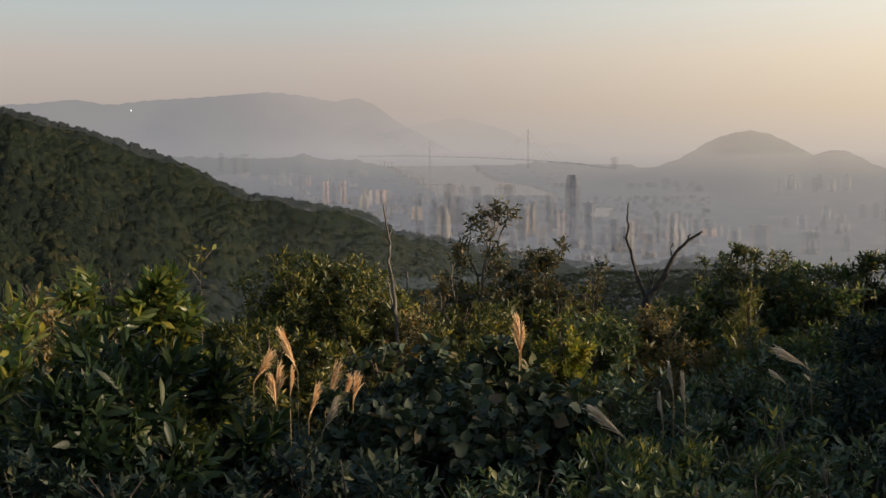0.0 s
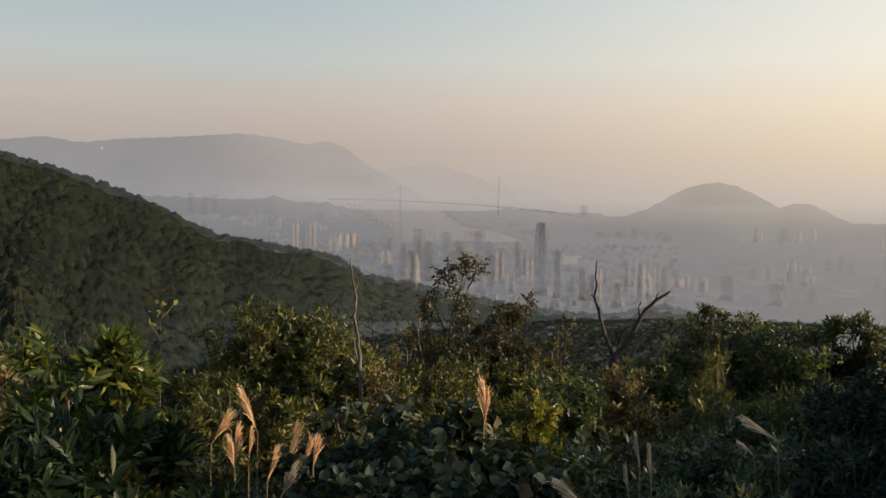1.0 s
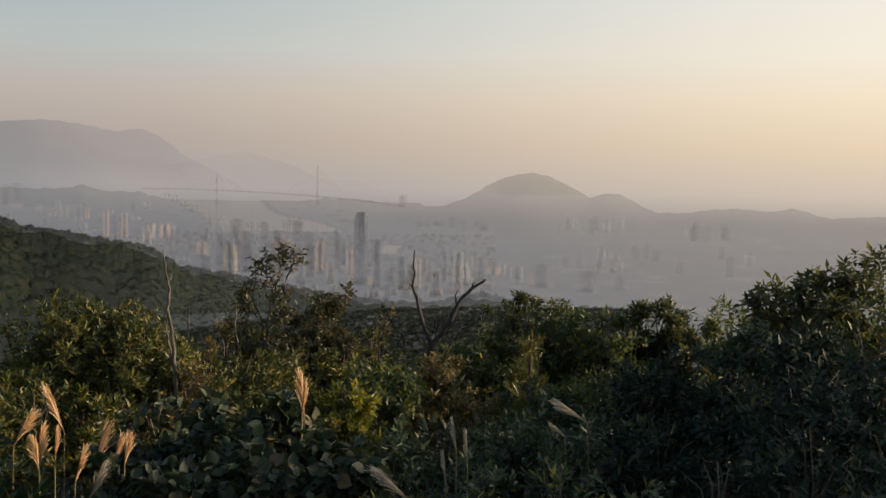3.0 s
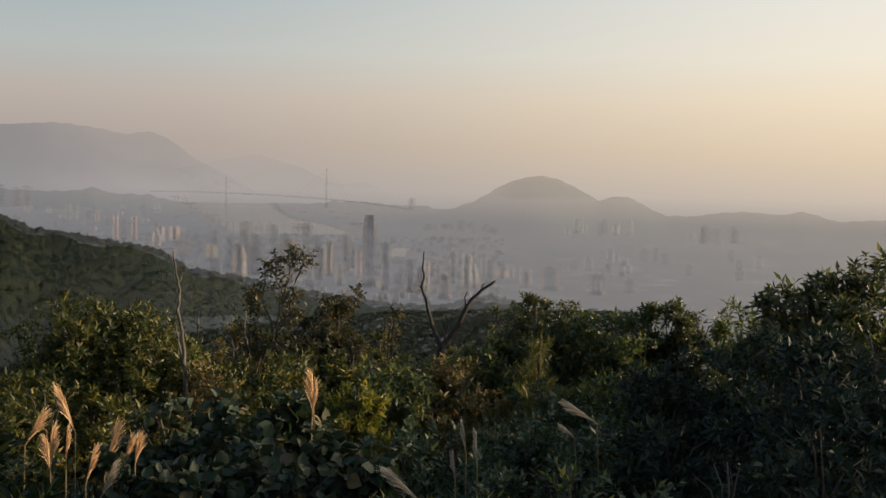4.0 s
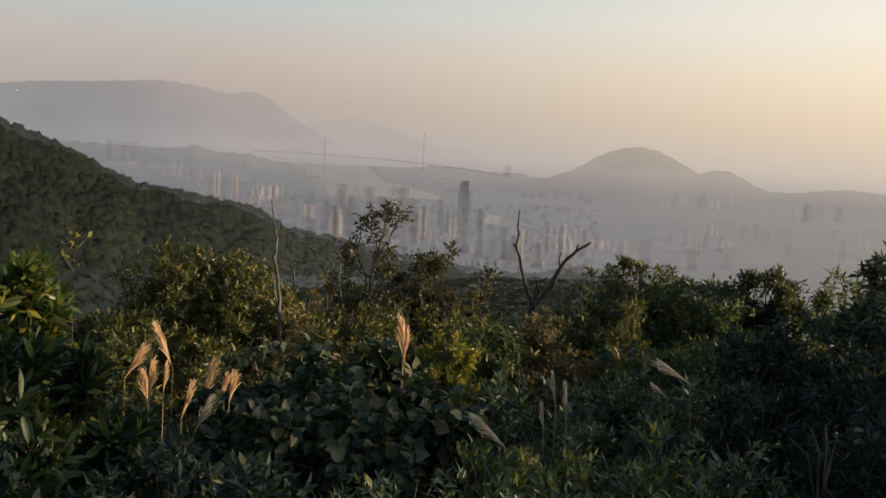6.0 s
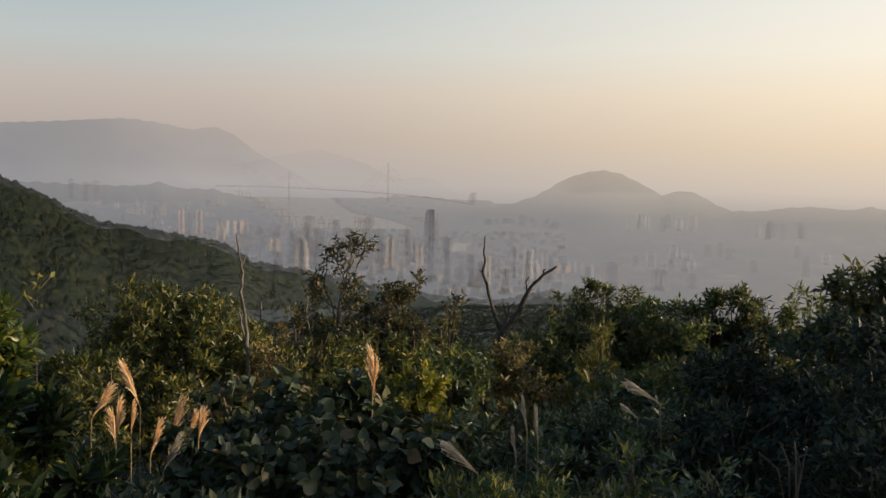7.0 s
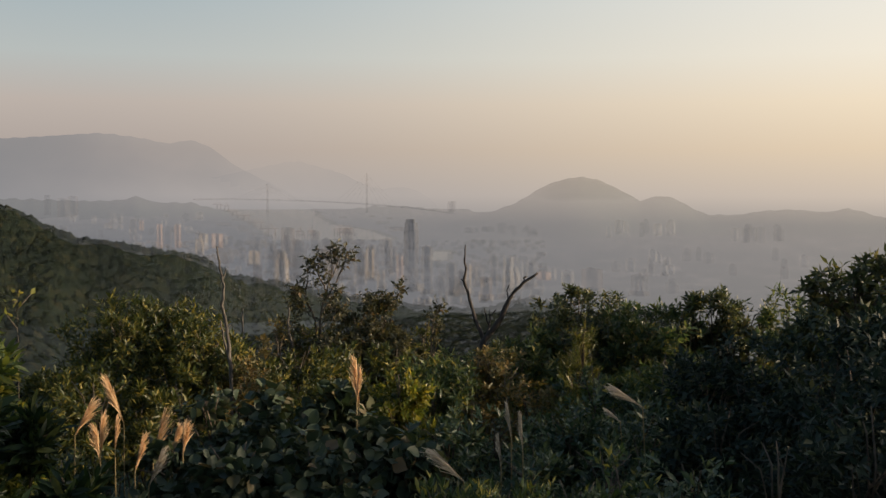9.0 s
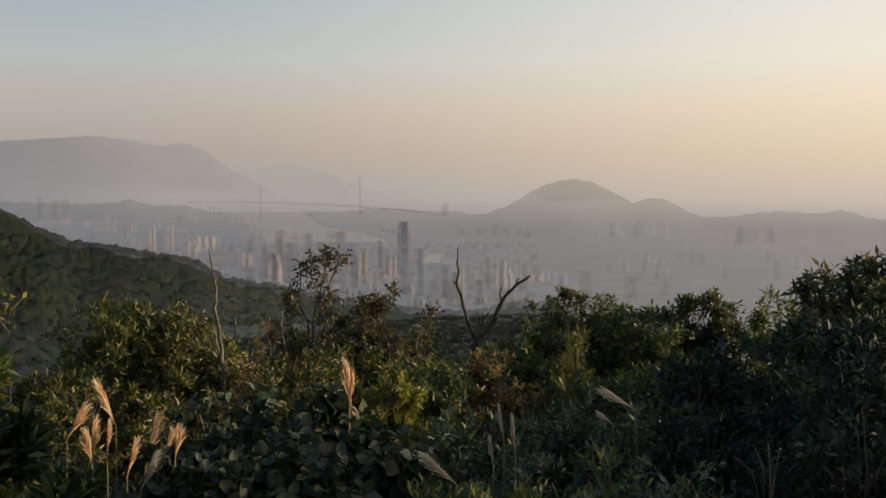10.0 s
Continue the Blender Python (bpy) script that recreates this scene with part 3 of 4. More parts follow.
# ---- city ----
def city_block(az, r, width, depth, high, mat, turn, style, label, group="city blocks"):
    base = thing("apartment_tower" if high > 12 else "city_building", spot(az, r, z=max(ground_z(az, r), SEA + 1.0) - 1.0), label, "building", group, turn)
    bm = bmesh.new()
    w, d = width / 2, depth / 2
    if style == 0:      # plan with cut corners
        c = min(w, d) * 0.3
        prism(bm, [(-w + c, -d), (w - c, -d), (w, -d + c), (w, d - c), (w - c, d), (-w + c, d), (-w, d - c), (-w, -d + c)], 0, high)
    elif style == 1:    # plain slab
        prism(bm, [(-w, -d), (w, -d), (w, d), (-w, d)], 0, high)
    else:               # stepped block
        prism(bm, [(-w, -d), (w, -d), (w, d), (-w, d)], 0, high * 0.8)
        up = bmesh.new()
        prism(up, [(-w * 0.7, -d * 0.75), (w * 0.7, -d * 0.75), (w * 0.7, d * 0.75), (-w * 0.7, d * 0.75)], high * 0.8, high)
        part("upper_wall", up, mat, base)
    part("wall", bm, mat, base)
    bm = bmesh.new()
    box(bm, -w * 0.55, w * 0.45, -d * 0.4, d * 0.4, high + 0.01, high + 1.1)
    part("roof", bm, ROOF, base)
    bm = bmesh.new()
    box(bm, -w * 0.35, w * 0.05, -d * 0.2, d * 0.1, high + 1.11, high + 1.9)
    part("water_tank", bm, ROOF, base)
    if high > 14 and r < 1300:
        bm = bmesh.new()
        box(bm, -w * 1.25, w * 1.25, -d * 1.3, d * 1.3, -1, 3.5)
        part("podium", bm, CONCRETE, base)
    return base


def on_land(az, el):
    """How far off the land first shows at that elevation."""
    rs = np.arange(880.0, 4800.0, 8.0)
    seen = np.degrees(np.arctan2(land_height(np.full(rs.shape, az), rs) - EYE, rs)) >= el
    return float(rs[np.argmax(seen)]) if seen.any() else 4800.0


TONES = ("pale cream", "dusty pink", "grey", "off-white", "dull grey", "dull brown")
# blocks that stand out: azimuth, elevation of the foot and of the top, width in degrees, facade, plan
WEST_BLOCKS = [(-20.5, -1.44, -0.45, 0.31, 4, 1), (-19.8, -1.56, -0.60, 0.48, 5, 1), (-19.3, -1.56, -0.52, 0.50, 5, 1), (-17.4, -2.13, -1.26, 0.18, 3, 1),
               (-16.4, -2.88, -1.71, 0.40, 5, 2), (-16.0, -2.25, -1.77, 0.22, 1, 1), (-15.1, -3.18, -1.95, 0.32, 1, 1), (-14.7, -3.18, -2.10, 0.48, 5, 2),
               (-14.2, -3.18, -1.98, 0.38, 1, 0), (-12.2, -3.18, -2.46, 0.62, 1, 1), (-12.9, -2.9, -2.46, 0.5, 0, 1), (-10.3, -4.05, -3.39, 0.62, 0, 1)]
EAST_BLOCKS = [(-9.3, -4.23, -2.94, 0.50, 4, 1), (-8.0, -4.83, -2.88, 0.90, 4, 2), (-2.65, -5.0, -3.66, 0.42, 1, 0), (-1.2, -5.6, -3.2, 0.62, 4, 1),
               (0.1, -5.76, -4.08, 0.60, 4, 1), (1.0, -5.67, -4.14, 0.32, 0, 1), (1.95, -5.94, -4.83, 0.66, 5, 1), (2.4, -5.2, -3.7, 0.32, 2, 1),
               (3.1, -5.4, -3.9, 0.44, 4, 1), (4.3, -5.2, -4.08, 0.66, 2, 1), (5.0, -4.9, -4.5, 0.8, 1, 1), (7.55, -5.43, -4.32, 1.15, 5, 1), (10.0, -5.6, -4.6, 0.9, 4, 1),
               (11.7, -5.5, -4.8, 0.7, 2, 2)]
# filling: azimuth from, to, elevation of the foot from, to, how many, height from, to and width from, to in thousandths of the distance
QUARTERS = [(-21.5, -13.0, -2.9, -1.5, 30, 3, 8, 3, 7), (-14.0, -9.5, -4.1, -3.0, 24, 6, 14, 4, 9), (-10.5, -2.7, -5.5, -4.1, 34, 18, 36, 6, 11),
            (-1.0, 4.2, -5.9, -4.7, 15, 10, 26, 5, 9), (3.5, 13.0, -5.5, -4.4, 9, 8, 15, 5, 10), (9.0, 19.0, -4.7, -3.6, 14, 5, 12, 4, 8),
            (8.4, 11.8, -2.75, -2.35, 12, 9, 13, 4, 6), (14.8, 17.2, -2.9, -2.6, 8, 10, 15, 5, 7), (0.8, 5.0, -2.6, -2.2, 14, 3, 5, 4, 8), (-0.2, 0.6, -1.35, -1.25, 3, 8, 11, 4, 5)]


def build_city():
    pick = random.Random(11)
    for a0, a1, e0, e1, count, h0, h1, w0, w1 in QUARTERS:
        for _ in range(count):
            az, el = pick.uniform(a0, a1), pick.uniform(e0, e1)
            r = on_land(az, el)
            if bool(is_sea(az, r)) or abs(az + 2.05) < 0.75 and r < 1150:
                continue
            # Far and eastern blocks get whiter facades, haze put into the paint.
            k = pick.choice((0, 2, 4, 4, 4, 4, 5, 5)) if r < 1700 and az < 3 else pick.choice((2, 2, 3, 3))
            w = r * pick.uniform(w0, w1) / 1000
            city_block(az, r, w, w * pick.uniform(0.6, 1.0), r * pick.uniform(h0, h1) / 1000, WALLS[k], -az - pick.uniform(12, 34), pick.choice((0, 1, 1, 2)),
                       "%s high-rise block in the haze of the city" % TONES[k])
    for az, foot, top, wide, k, style in WEST_BLOCKS + EAST_BLOCKS:
        r = on_land(az, foot)
        w = r * math.tan(radians(wide)) * 0.86
        z0 = max(ground_z(az, r), SEA + 1.0) - 1.0
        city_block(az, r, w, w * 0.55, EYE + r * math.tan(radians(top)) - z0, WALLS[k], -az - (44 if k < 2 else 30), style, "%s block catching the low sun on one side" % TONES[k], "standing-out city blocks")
    # the tall dark tower
    z0 = SEA
    top = EYE + 1050 * math.tan(radians(-1.72)) - z0
    t = thing("skyscraper", spot(-2.05, 1050, z=z0), "very tall dark glass skyscraper with a stepped crown", "building", turn=-18)
    bm = bmesh.new()
    prism(bm, [(-5.6, -5.6), (-2.2, -5.6), (-2.2, -6.1), (2.2, -6.1), (2.2, -5.6), (5.6, -5.6), (5.6, -2.2), (6.1, -2.2), (6.1, 2.2), (5.6, 2.2),
               (5.6, 5.6), (2.2, 5.6), (2.2, 6.1), (-2.2, 6.1), (-2.2, 5.6), (-5.6, 5.6), (-5.6, 2.2), (-6.1, 2.2), (-6.1, -2.2), (-5.6, -2.2)], 0, top * 0.84)
    part("wall", bm, GLASS_TOWER, t)
    bm = bmesh.new()
    box(bm, -5.0, 5.0, -5.0, 5.0, top * 0.84, top * 0.95)
    part("upper_wall", bm, GLASS_TOWER, t)
    bm = bmesh.new()
    prism(bm, [(-4.2, -4.2), (4.2, -4.2), (4.2, -0.8), (0.8, -0.8), (0.8, 4.2), (-4.2, 4.2)], top * 0.95, top)
    part("crown", bm, GLASS_TOWER, t)
    bm = bmesh.new()
    box(bm, -10, 10, -9, 9, 0, 7)
    part("podium", bm, CONCRETE, t)


build_city()


def low_rise():
    """Low houses and sheds between the towers, too many and too small to tell apart."""
    pick = random.Random(29)
    bm = bmesh.new()
    for _ in range(900):
        az, r = pick.uniform(-23, 5), 930 + 1100 * pick.random() ** 1.3
        z = ground_z(az, r)
        if bool(is_sea(az, r)) or z > SEA + 14:
            continue
        p, w, d, h = spot(az, r, z=z), pick.uniform(2, 6), pick.uniform(2, 4), pick.uniform(1.5, 4)
        ca, sa = math.cos(radians(az + 10)), math.sin(radians(az + 10))
        prism(bm, [(p.x + x * ca + y * sa, p.y - x * sa + y * ca) for x, y in ((-w, -d), (w, -d), (w, d), (-w, d))], z - 3, z + h)
    tagged(part("low_rise_quarter", bm, CONCRETE, None, "low grey houses and sheds filling the hazy plain", "stuff"), category="buildings")


low_rise()


def build_port():
    """Quay cranes and the cable-stayed bridge."""
    for az, el, high, turn in ((-7.9, -2.72, 22, 80), (-7.3, -2.72, 22, 80), (-5.9, -2.62, 24, 70), (-5.6, -2.62, 24, 70), (-5.3, -2.62, 24, 70), (-9.4, -2.6, 24, 20),
                               (-10.1, -2.2, 24, 25), (-10.7, -1.85, 26, 25), (-11.3, -1.6, 28, 25), (-11.7, -1.42, 30, 25), (-12.1, -1.32, 30, 25)):
        r = -(EYE - SEA) / math.tan(radians(el))
        c = thing("quay_crane", spot(az, r, z=max(ground_z(az, r), SEA)), "red-brown steel container crane on the quay", "crane", "quay cranes", turn)
        for sx in (-1, 1):
            for sy in (-1, 1):
                bm = bmesh.new()
                tube(bm, [(sx * 8, sy * 6, 0), (sx * 6, sy * 5, high * 0.62)], [0.9, 0.8], 4)
                part("leg", bm, STEEL, c)
            bm = bmesh.new()
            tube(bm, [(sx * 7.2, -5.6, high * 0.3), (sx * 7.2, 5.6, high * 0.3)], [0.6, 0.6], 4)
            part("tie_beam", bm, STEEL, c)
        bm = bmesh.new()
        tube(bm, [(-26, 0, high * 0.64), (14, 0, high * 0.64)], [1.2, 1.2], 4)
        part("boom", bm, STEEL, c)
        bm = bmesh.new()
        tube(bm, [(4, 0, high * 0.64), (0, 0, high)], [0.9, 0.6], 4)
        part("mast", bm, STEEL, c)
        bm = bmesh.new()
        tube(bm, [(0, 0, high), (-22, 0, high * 0.67)], [0.4, 0.4], 4)
        part("boom_stay", bm, STEEL, c)
    b = thing("cable_stayed_bridge", spot(-7, 4350, z=SEA), "long cable-stayed bridge paled by mixed-in haze, with two slim pylons", "bridge")
    inv = Matrix.Translation(-b.location)

    def local(az, r, el):
        return inv @ spot(az, r, el)
    line = [(-13.4, 4300, -0.68), (-11.5, 4320, -0.66), (-9.6, 4330, -0.70), (-7, 4330, -0.78), (-4.4, 4310, -0.92), (-2.2, 4250, -1.1), (0.2, 4150, -1.4)]
    bm = bmesh.new()
    tube(bm, [local(*p) for p in line], [4.0] * len(line), 4)
    part("deck", bm, BRIDGE, b)
    for az, r, top in ((-4.4, 4310, 0.72), (-9.6, 4330, 0.15)):
        bm = bmesh.new()
        foot = spot(az, r, z=SEA - 2)
        tube(bm, [inv @ foot, local(az, r, -0.7), local(az, r, top)], [6.0, 5.0, 2.6], 6)
        part("pylon", bm, BRIDGE, b)
        for k in range(1, 6):
            for s in (-1, 1):
                bm = bmesh.new()
                a2 = az + s * k * 0.33
                e2 = float(np.interp(a2, [p[0] for p in line], [p[2] for p in line]))
                tube(bm, [local(az, r, -0.7 + (top + 0.7) * (0.5 + 0.09 * k)), local(a2, r, e2)], [0.35, 0.35], 3)
                part("stay_cable", bm, STEEL, b)
    pick = random.Random(3)
    for _ in range(34):
        az0, r = pick.uniform(-13.5, -2.5), pick.uniform(1500, 3600)
        if bool(is_sea(az0, r)) or ground_z(az0, r) > SEA + 12:
            continue
        w, d, h = pick.uniform(16, 40), pick.uniform(10, 18), pick.uniform(3, 6)
        sh = thing("dock_shed", spot(az0, r, z=max(ground_z(az0, r), SEA) - 1), "long low pale warehouse by the docks", "warehouse", "dock sheds", 8)
        bm = bmesh.new()
        box(bm, -w / 2, w / 2, -d / 2, d / 2, 0, h)
        part("wall", bm, CONCRETE, sh)
        bm = bmesh.new()
        v = [bm.verts.new(p) for p in ((-w / 2 - 1, -d / 2 - 1, h), (w / 2 + 1, -d / 2 - 1, h), (w / 2 + 1, d / 2 + 1, h), (-w / 2 - 1, d / 2 + 1, h), (-w / 2 - 1, 0, h + 3), (w / 2 + 1, 0, h + 3))]
        for f in ((0, 1, 5, 4), (2, 3, 4, 5), (1, 2, 5), (3, 0, 4)):
            bm.faces.new([v[i] for i in f])
        part("roof", bm, ROOF, sh)


build_port()


# A glowing ball for the bright dot on the mountain; the mast is added.
lamp = thing("hilltop_dot", spot(-24.9, 4300, 1.75), "tiny glowing white dot on the far mountain", "lamp")
bm = bmesh.new()
tube(bm, [(0, 0, -16), (0, 0, 0)], [0.8, 0.6], 6)
part("mast", bm, CONCRETE, lamp)
bm = bmesh.new()
bmesh.ops.create_icosphere(bm, subdivisions=2, radius=1.7)
part("glow_ball", bm, GLOW_DOT, lamp, "glowing white ball")


# ---- shrubs on the hilltop ----
# leaf length, width, leaves a shoot, shoot length, droop, opening angle of the leaves
KIND = {
    "young_laurel": (0.092, 0.024, 9, 0.10, 0.08, 60), "laurel": (0.096, 0.025, 9, 0.11, 0.12, 64), "glossy": (0.060, 0.021, 8, 0.07, 0.04, 66), "bright": (0.062, 0.020, 8, 0.05, 0.10, 74),
    "broad": (0.066, 0.050, 6, 0.13, 0.45, 75), "fine": (0.050, 0.018, 9, 0.09, 0.08, 64), "yellow": (0.046, 0.020, 9, 0.09, 0.05, 62), "lance": (0.050, 0.0135, 9, 0.10, -0.05, 50),
    "rust": (0.052, 0.020, 8, 0.07, 0.2, 70), "feather": (0.080, 0.006, 14, 0.18, -0.05, 34), "holly": (0.056, 0.022, 9, 0.06, 0.12, 72), "dark": (0.060, 0.020, 8, 0.045, 0.16, 80),
    "sapling": (0.052, 0.023, 5, 0.05, 0.25, 75),
}


def leaves(tip, along, kind, gen, scale=1.0, count=None):
    """Rosettes of bent, folded leaves round shoots that end at tip and point along."""
    length, width, k, run, droop, opening = KIND[kind]
    k = count or k
    n = len(tip)
    along = unit(along)
    side = unit(np.cross(along, gen.normal(size=(n, 3))))
    other = np.cross(along, side)
    j = np.arange(k)[None, :]
    turn = j * 2.4 + gen.uniform(0, 6.28, (n, 1)) + gen.normal(0, 0.25, (n, k))
    back = (j + gen.uniform(0, 1, (n, k))) / k
    open_ = np.radians(opening) * (0.35 + 0.75 * back) + gen.normal(0, 0.16, (n, k))
    out = side[:, None] * np.cos(turn)[..., None] + other[:, None] * np.sin(turn)[..., None]
    d = along[:, None] * np.cos(open_)[..., None] + out * np.sin(open_)[..., None]
    d = unit(d + np.array([0, 0, -1.0]) * (droop + gen.normal(0, 0.12, (n, k)))[..., None])
    base = tip[:, None] - along[:, None] * (back * run * scale)[..., None]
    base, d = base.reshape(-1, 3), d.reshape(-1, 3)
    up = np.repeat(along, k, 0)
    s = unit(np.cross(d, up) + 1e-4)
    s = unit(s + 0.35 * gen.normal(size=s.shape))
    s = unit(s - d * (s * d).sum(-1, keepdims=True))
    nrm = np.cross(s, d)
    L = (length * scale * gen.uniform(0.6, 1.15, len(d)))[:, None]
    W = width / length * L * gen.uniform(0.8, 1.2, len(d))[:, None]
    bend = gen.uniform(0.02, 0.22, len(d))[:, None]
    mid = base + d * L * 0.45
    tip_at = base + d * L - nrm * L * bend
    if kind == "broad":
        rows = [(0.20, 0.40), (0.42, 0.52), (0.66, 0.42), (0.86, 0.20)]
        V = [base]
        for at, half in rows:
            c = base + d * L * at - nrm * L * bend * at * at
            V += [c + s * W * half + nrm * W * 0.14, c - nrm * W * 0.04, c - s * W * half + nrm * W * 0.14]
        F = [(0, 1, 2), (0, 2, 3)]
        for q in range(3):
            a = 1 + 3 * q
            F += [(a, a + 3, a + 1), (a + 1, a + 3, a + 4), (a + 1, a + 4, a + 2), (a + 2, a + 4, a + 5)]
        return np.stack(V + [tip_at], 1), np.array(F + [(10, 13, 11), (11, 13, 12)])
    if kind in ("laurel", "young_laurel"):
        low, high = base + d * L * 0.28 - nrm * L * bend * 0.02, base + d * L * 0.66 - nrm * L * bend * 0.36
        wide, narrow = 0.40, 0.44
        V = np.stack([base, low + s * W * wide + nrm * W * 0.12, low, low - s * W * wide + nrm * W * 0.12,
                      high + s * W * narrow + nrm * W * 0.10, high, high - s * W * narrow + nrm * W * 0.10, tip_at], 1)
        F = np.array([(0, 1, 2), (0, 2, 3), (1, 4, 2), (2, 4, 5), (2, 5, 3), (3, 5, 6), (4, 7, 5), (5, 7, 6)])
        return V, F
    V = np.stack([base, mid + s * W * 0.5 + nrm * W * 0.15, mid - nrm * W * 0.08, mid - s * W * 0.5 + nrm * W * 0.15, tip_at], 1)
    F = np.array([(0, 1, 2), (0, 2, 3), (1, 4, 2), (2, 4, 3)])
    return V, F


def leaf_mesh(name, sets):
    vs, fs, at = [], [], 0
    for V, F in sets:
        n, k = V.shape[:2]
        vs.append(V.reshape(-1, 3))
        fs.append((F[None] + (at + np.arange(n) * k)[:, None, None]).reshape(-1, 3))
        at += n * k
    return mesh_from(name, np.vstack(vs), np.vstack(fs), True)


LABEL = {
    "sapling": "twiggy bush with sparse brownish olive leaves",
    "young_laurel": "evergreen shrub with young tips, sunlight put into its yellow-green leaf colour",
    "laurel": "evergreen shrub with long upright lance-shaped dark leaves", "glossy": "rounded dense shrub with small glossy olive leaves",
    "bright": "rounded shrub, light from behind put into its light green leaves",
    "broad": "sprawling climber mound with broad drooping dull leaves", "fine": "dense dark green shrub with fine small leaves in shade",
    "yellow": "small shrub with yellow-green sunlit leaves", "lance": "low shrub with slim yellow-green upright shoots",
    "rust": "shrub with rusty brown and olive withering leaves", "feather": "wispy pale green broom-like shrub",
    "holly": "dense shrub with deep shade put into its very dark leaf colour",
    "dark": "dark twiggy shrub with sparse leathery leaves",
}


def shrub(kind, az, r, el, radius, leaf_count, flat=1.0):
    """A shrub of several uneven lobes on stems; its top stands at el over the eye's level."""
    seed = int(abs(az) * 1000 + r * 77 + radius * 13)
    gen, pick = np.random.default_rng(seed), random.Random(seed)
    foot = spot(az, r)
    high = max(0.5, EYE + r * math.tan(radians(el)) - foot.z)
    top = thing("shrub", foot, LABEL[kind], "shrub", "hilltop shrubs")
    lobes = []
    for k in range(pick.randint(6, 9)):
        a, q = pick.uniform(0, 6.28), radius * 0.62 * math.sqrt(pick.random()) * (1.0 if k else 0.15)
        lr = radius * pick.uniform(0.30, 0.50)
        zmax = high * (1 - 0.28 * (q / radius) ** 2 * flat) - lr * 0.85
        lobes.append((Vector((q * math.cos(a), q * math.sin(a), zmax * pick.uniform(0.66, 1.0) if k else high - lr * 0.85)), lr))
    per = KIND[kind][2]
    shoots = leaf_count // per
    # each lobe breaks up into clumps of shoots, with gaps between them
    clumps = []
    for c, lr in lobes:
        for _ in range(pick.randint(7, 10)):
            d = Vector((pick.gauss(0, 1), pick.gauss(0, 1), pick.gauss(0.35, 0.8))).normalized()
            clumps.append((c + d * lr * pick.uniform(0.55, 1.0), lr * pick.uniform(0.26, 0.46), d))
    share = np.array([q[1] ** 2 for q in clumps])
    which = gen.choice(len(clumps), shoots, p=share / share.sum())
    C, LR, OUT = (np.array([q[0][:] for q in clumps])[which], np.array([q[1] for q in clumps])[which], np.array([q[2][:] for q in clumps])[which])
    d = unit(gen.normal(size=(shoots, 3)) + 0.6 * OUT + np.array([0, 0, 0.25]))
    reach = np.where(gen.random(shoots) < 0.06, gen.uniform(1.0, 1.5, shoots), gen.uniform(0.45, 1.05, shoots))
    tip = C + d * (LR * reach)[:, None] * np.array([1.15, 1.15, 0.8])
    tip[:, 2] = np.maximum(tip[:, 2], 0.12)
    lift = 0.3 if kind in ("dark", "bright", "holly", "broad") else 0.5
    along = unit(d * 0.6 + OUT * 0.3 + np.array([0, 0, lift]) + 0.25 * gen.normal(size=d.shape))
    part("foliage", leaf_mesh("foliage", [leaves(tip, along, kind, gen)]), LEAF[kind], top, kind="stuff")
    for c, lr in lobes:
        bm = bmesh.new()
        b0 = Vector((c.x * 0.2 + pick.uniform(-0.05, 0.05), c.y * 0.2 + pick.uniform(-0.05, 0.05), -0.05))
        m1 = b0.lerp(c, 0.5) + Vector((pick.uniform(-0.06, 0.06), pick.uniform(-0.06, 0.06), 0.08))
        tube(bm, [b0, m1, c, c + Vector((pick.uniform(-0.4, 0.4), pick.uniform(-0.4, 0.4), 0.9)) * lr * 0.8], [0.008, 0.007, 0.005, 0.002], 5)
        for q in range(3):
            v = Vector((pick.uniform(-1, 1), pick.uniform(-1, 1), pick.uniform(0.2, 1))).normalized() * lr * 0.9
            tube(bm, [m1.lerp(c, 0.6 + 0.13 * q), c.lerp(c + v, 0.5), c + v], [0.005, 0.004, 0.002], 4)
        part("stem", bm, BARK, top)
    return top


# kind, azimuth, distance, elevation of the top, radius, leaves
WEST_SHRUBS = [
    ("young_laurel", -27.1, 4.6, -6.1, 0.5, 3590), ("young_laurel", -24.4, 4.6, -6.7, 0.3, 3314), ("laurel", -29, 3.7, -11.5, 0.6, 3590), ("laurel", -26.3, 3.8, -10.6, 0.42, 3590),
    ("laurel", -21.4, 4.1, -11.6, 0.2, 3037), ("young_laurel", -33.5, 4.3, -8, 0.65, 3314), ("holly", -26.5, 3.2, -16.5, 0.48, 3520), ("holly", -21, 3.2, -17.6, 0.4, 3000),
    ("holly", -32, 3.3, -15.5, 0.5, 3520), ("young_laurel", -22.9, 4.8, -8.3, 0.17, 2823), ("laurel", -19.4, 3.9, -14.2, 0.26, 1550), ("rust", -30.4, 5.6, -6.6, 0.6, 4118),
    ("glossy", -15.2, 8.6, -5.6, 0.9, 13376), ("glossy", -17.6, 8.3, -6.6, 0.7, 9152), ("glossy", -12.9, 8.2, -7, 0.6, 7744), ("glossy", -18.5, 6.8, -9.6, 0.6, 5068),
    ("rust", -11, 7.6, -9.2, 0.6, 4347),
]
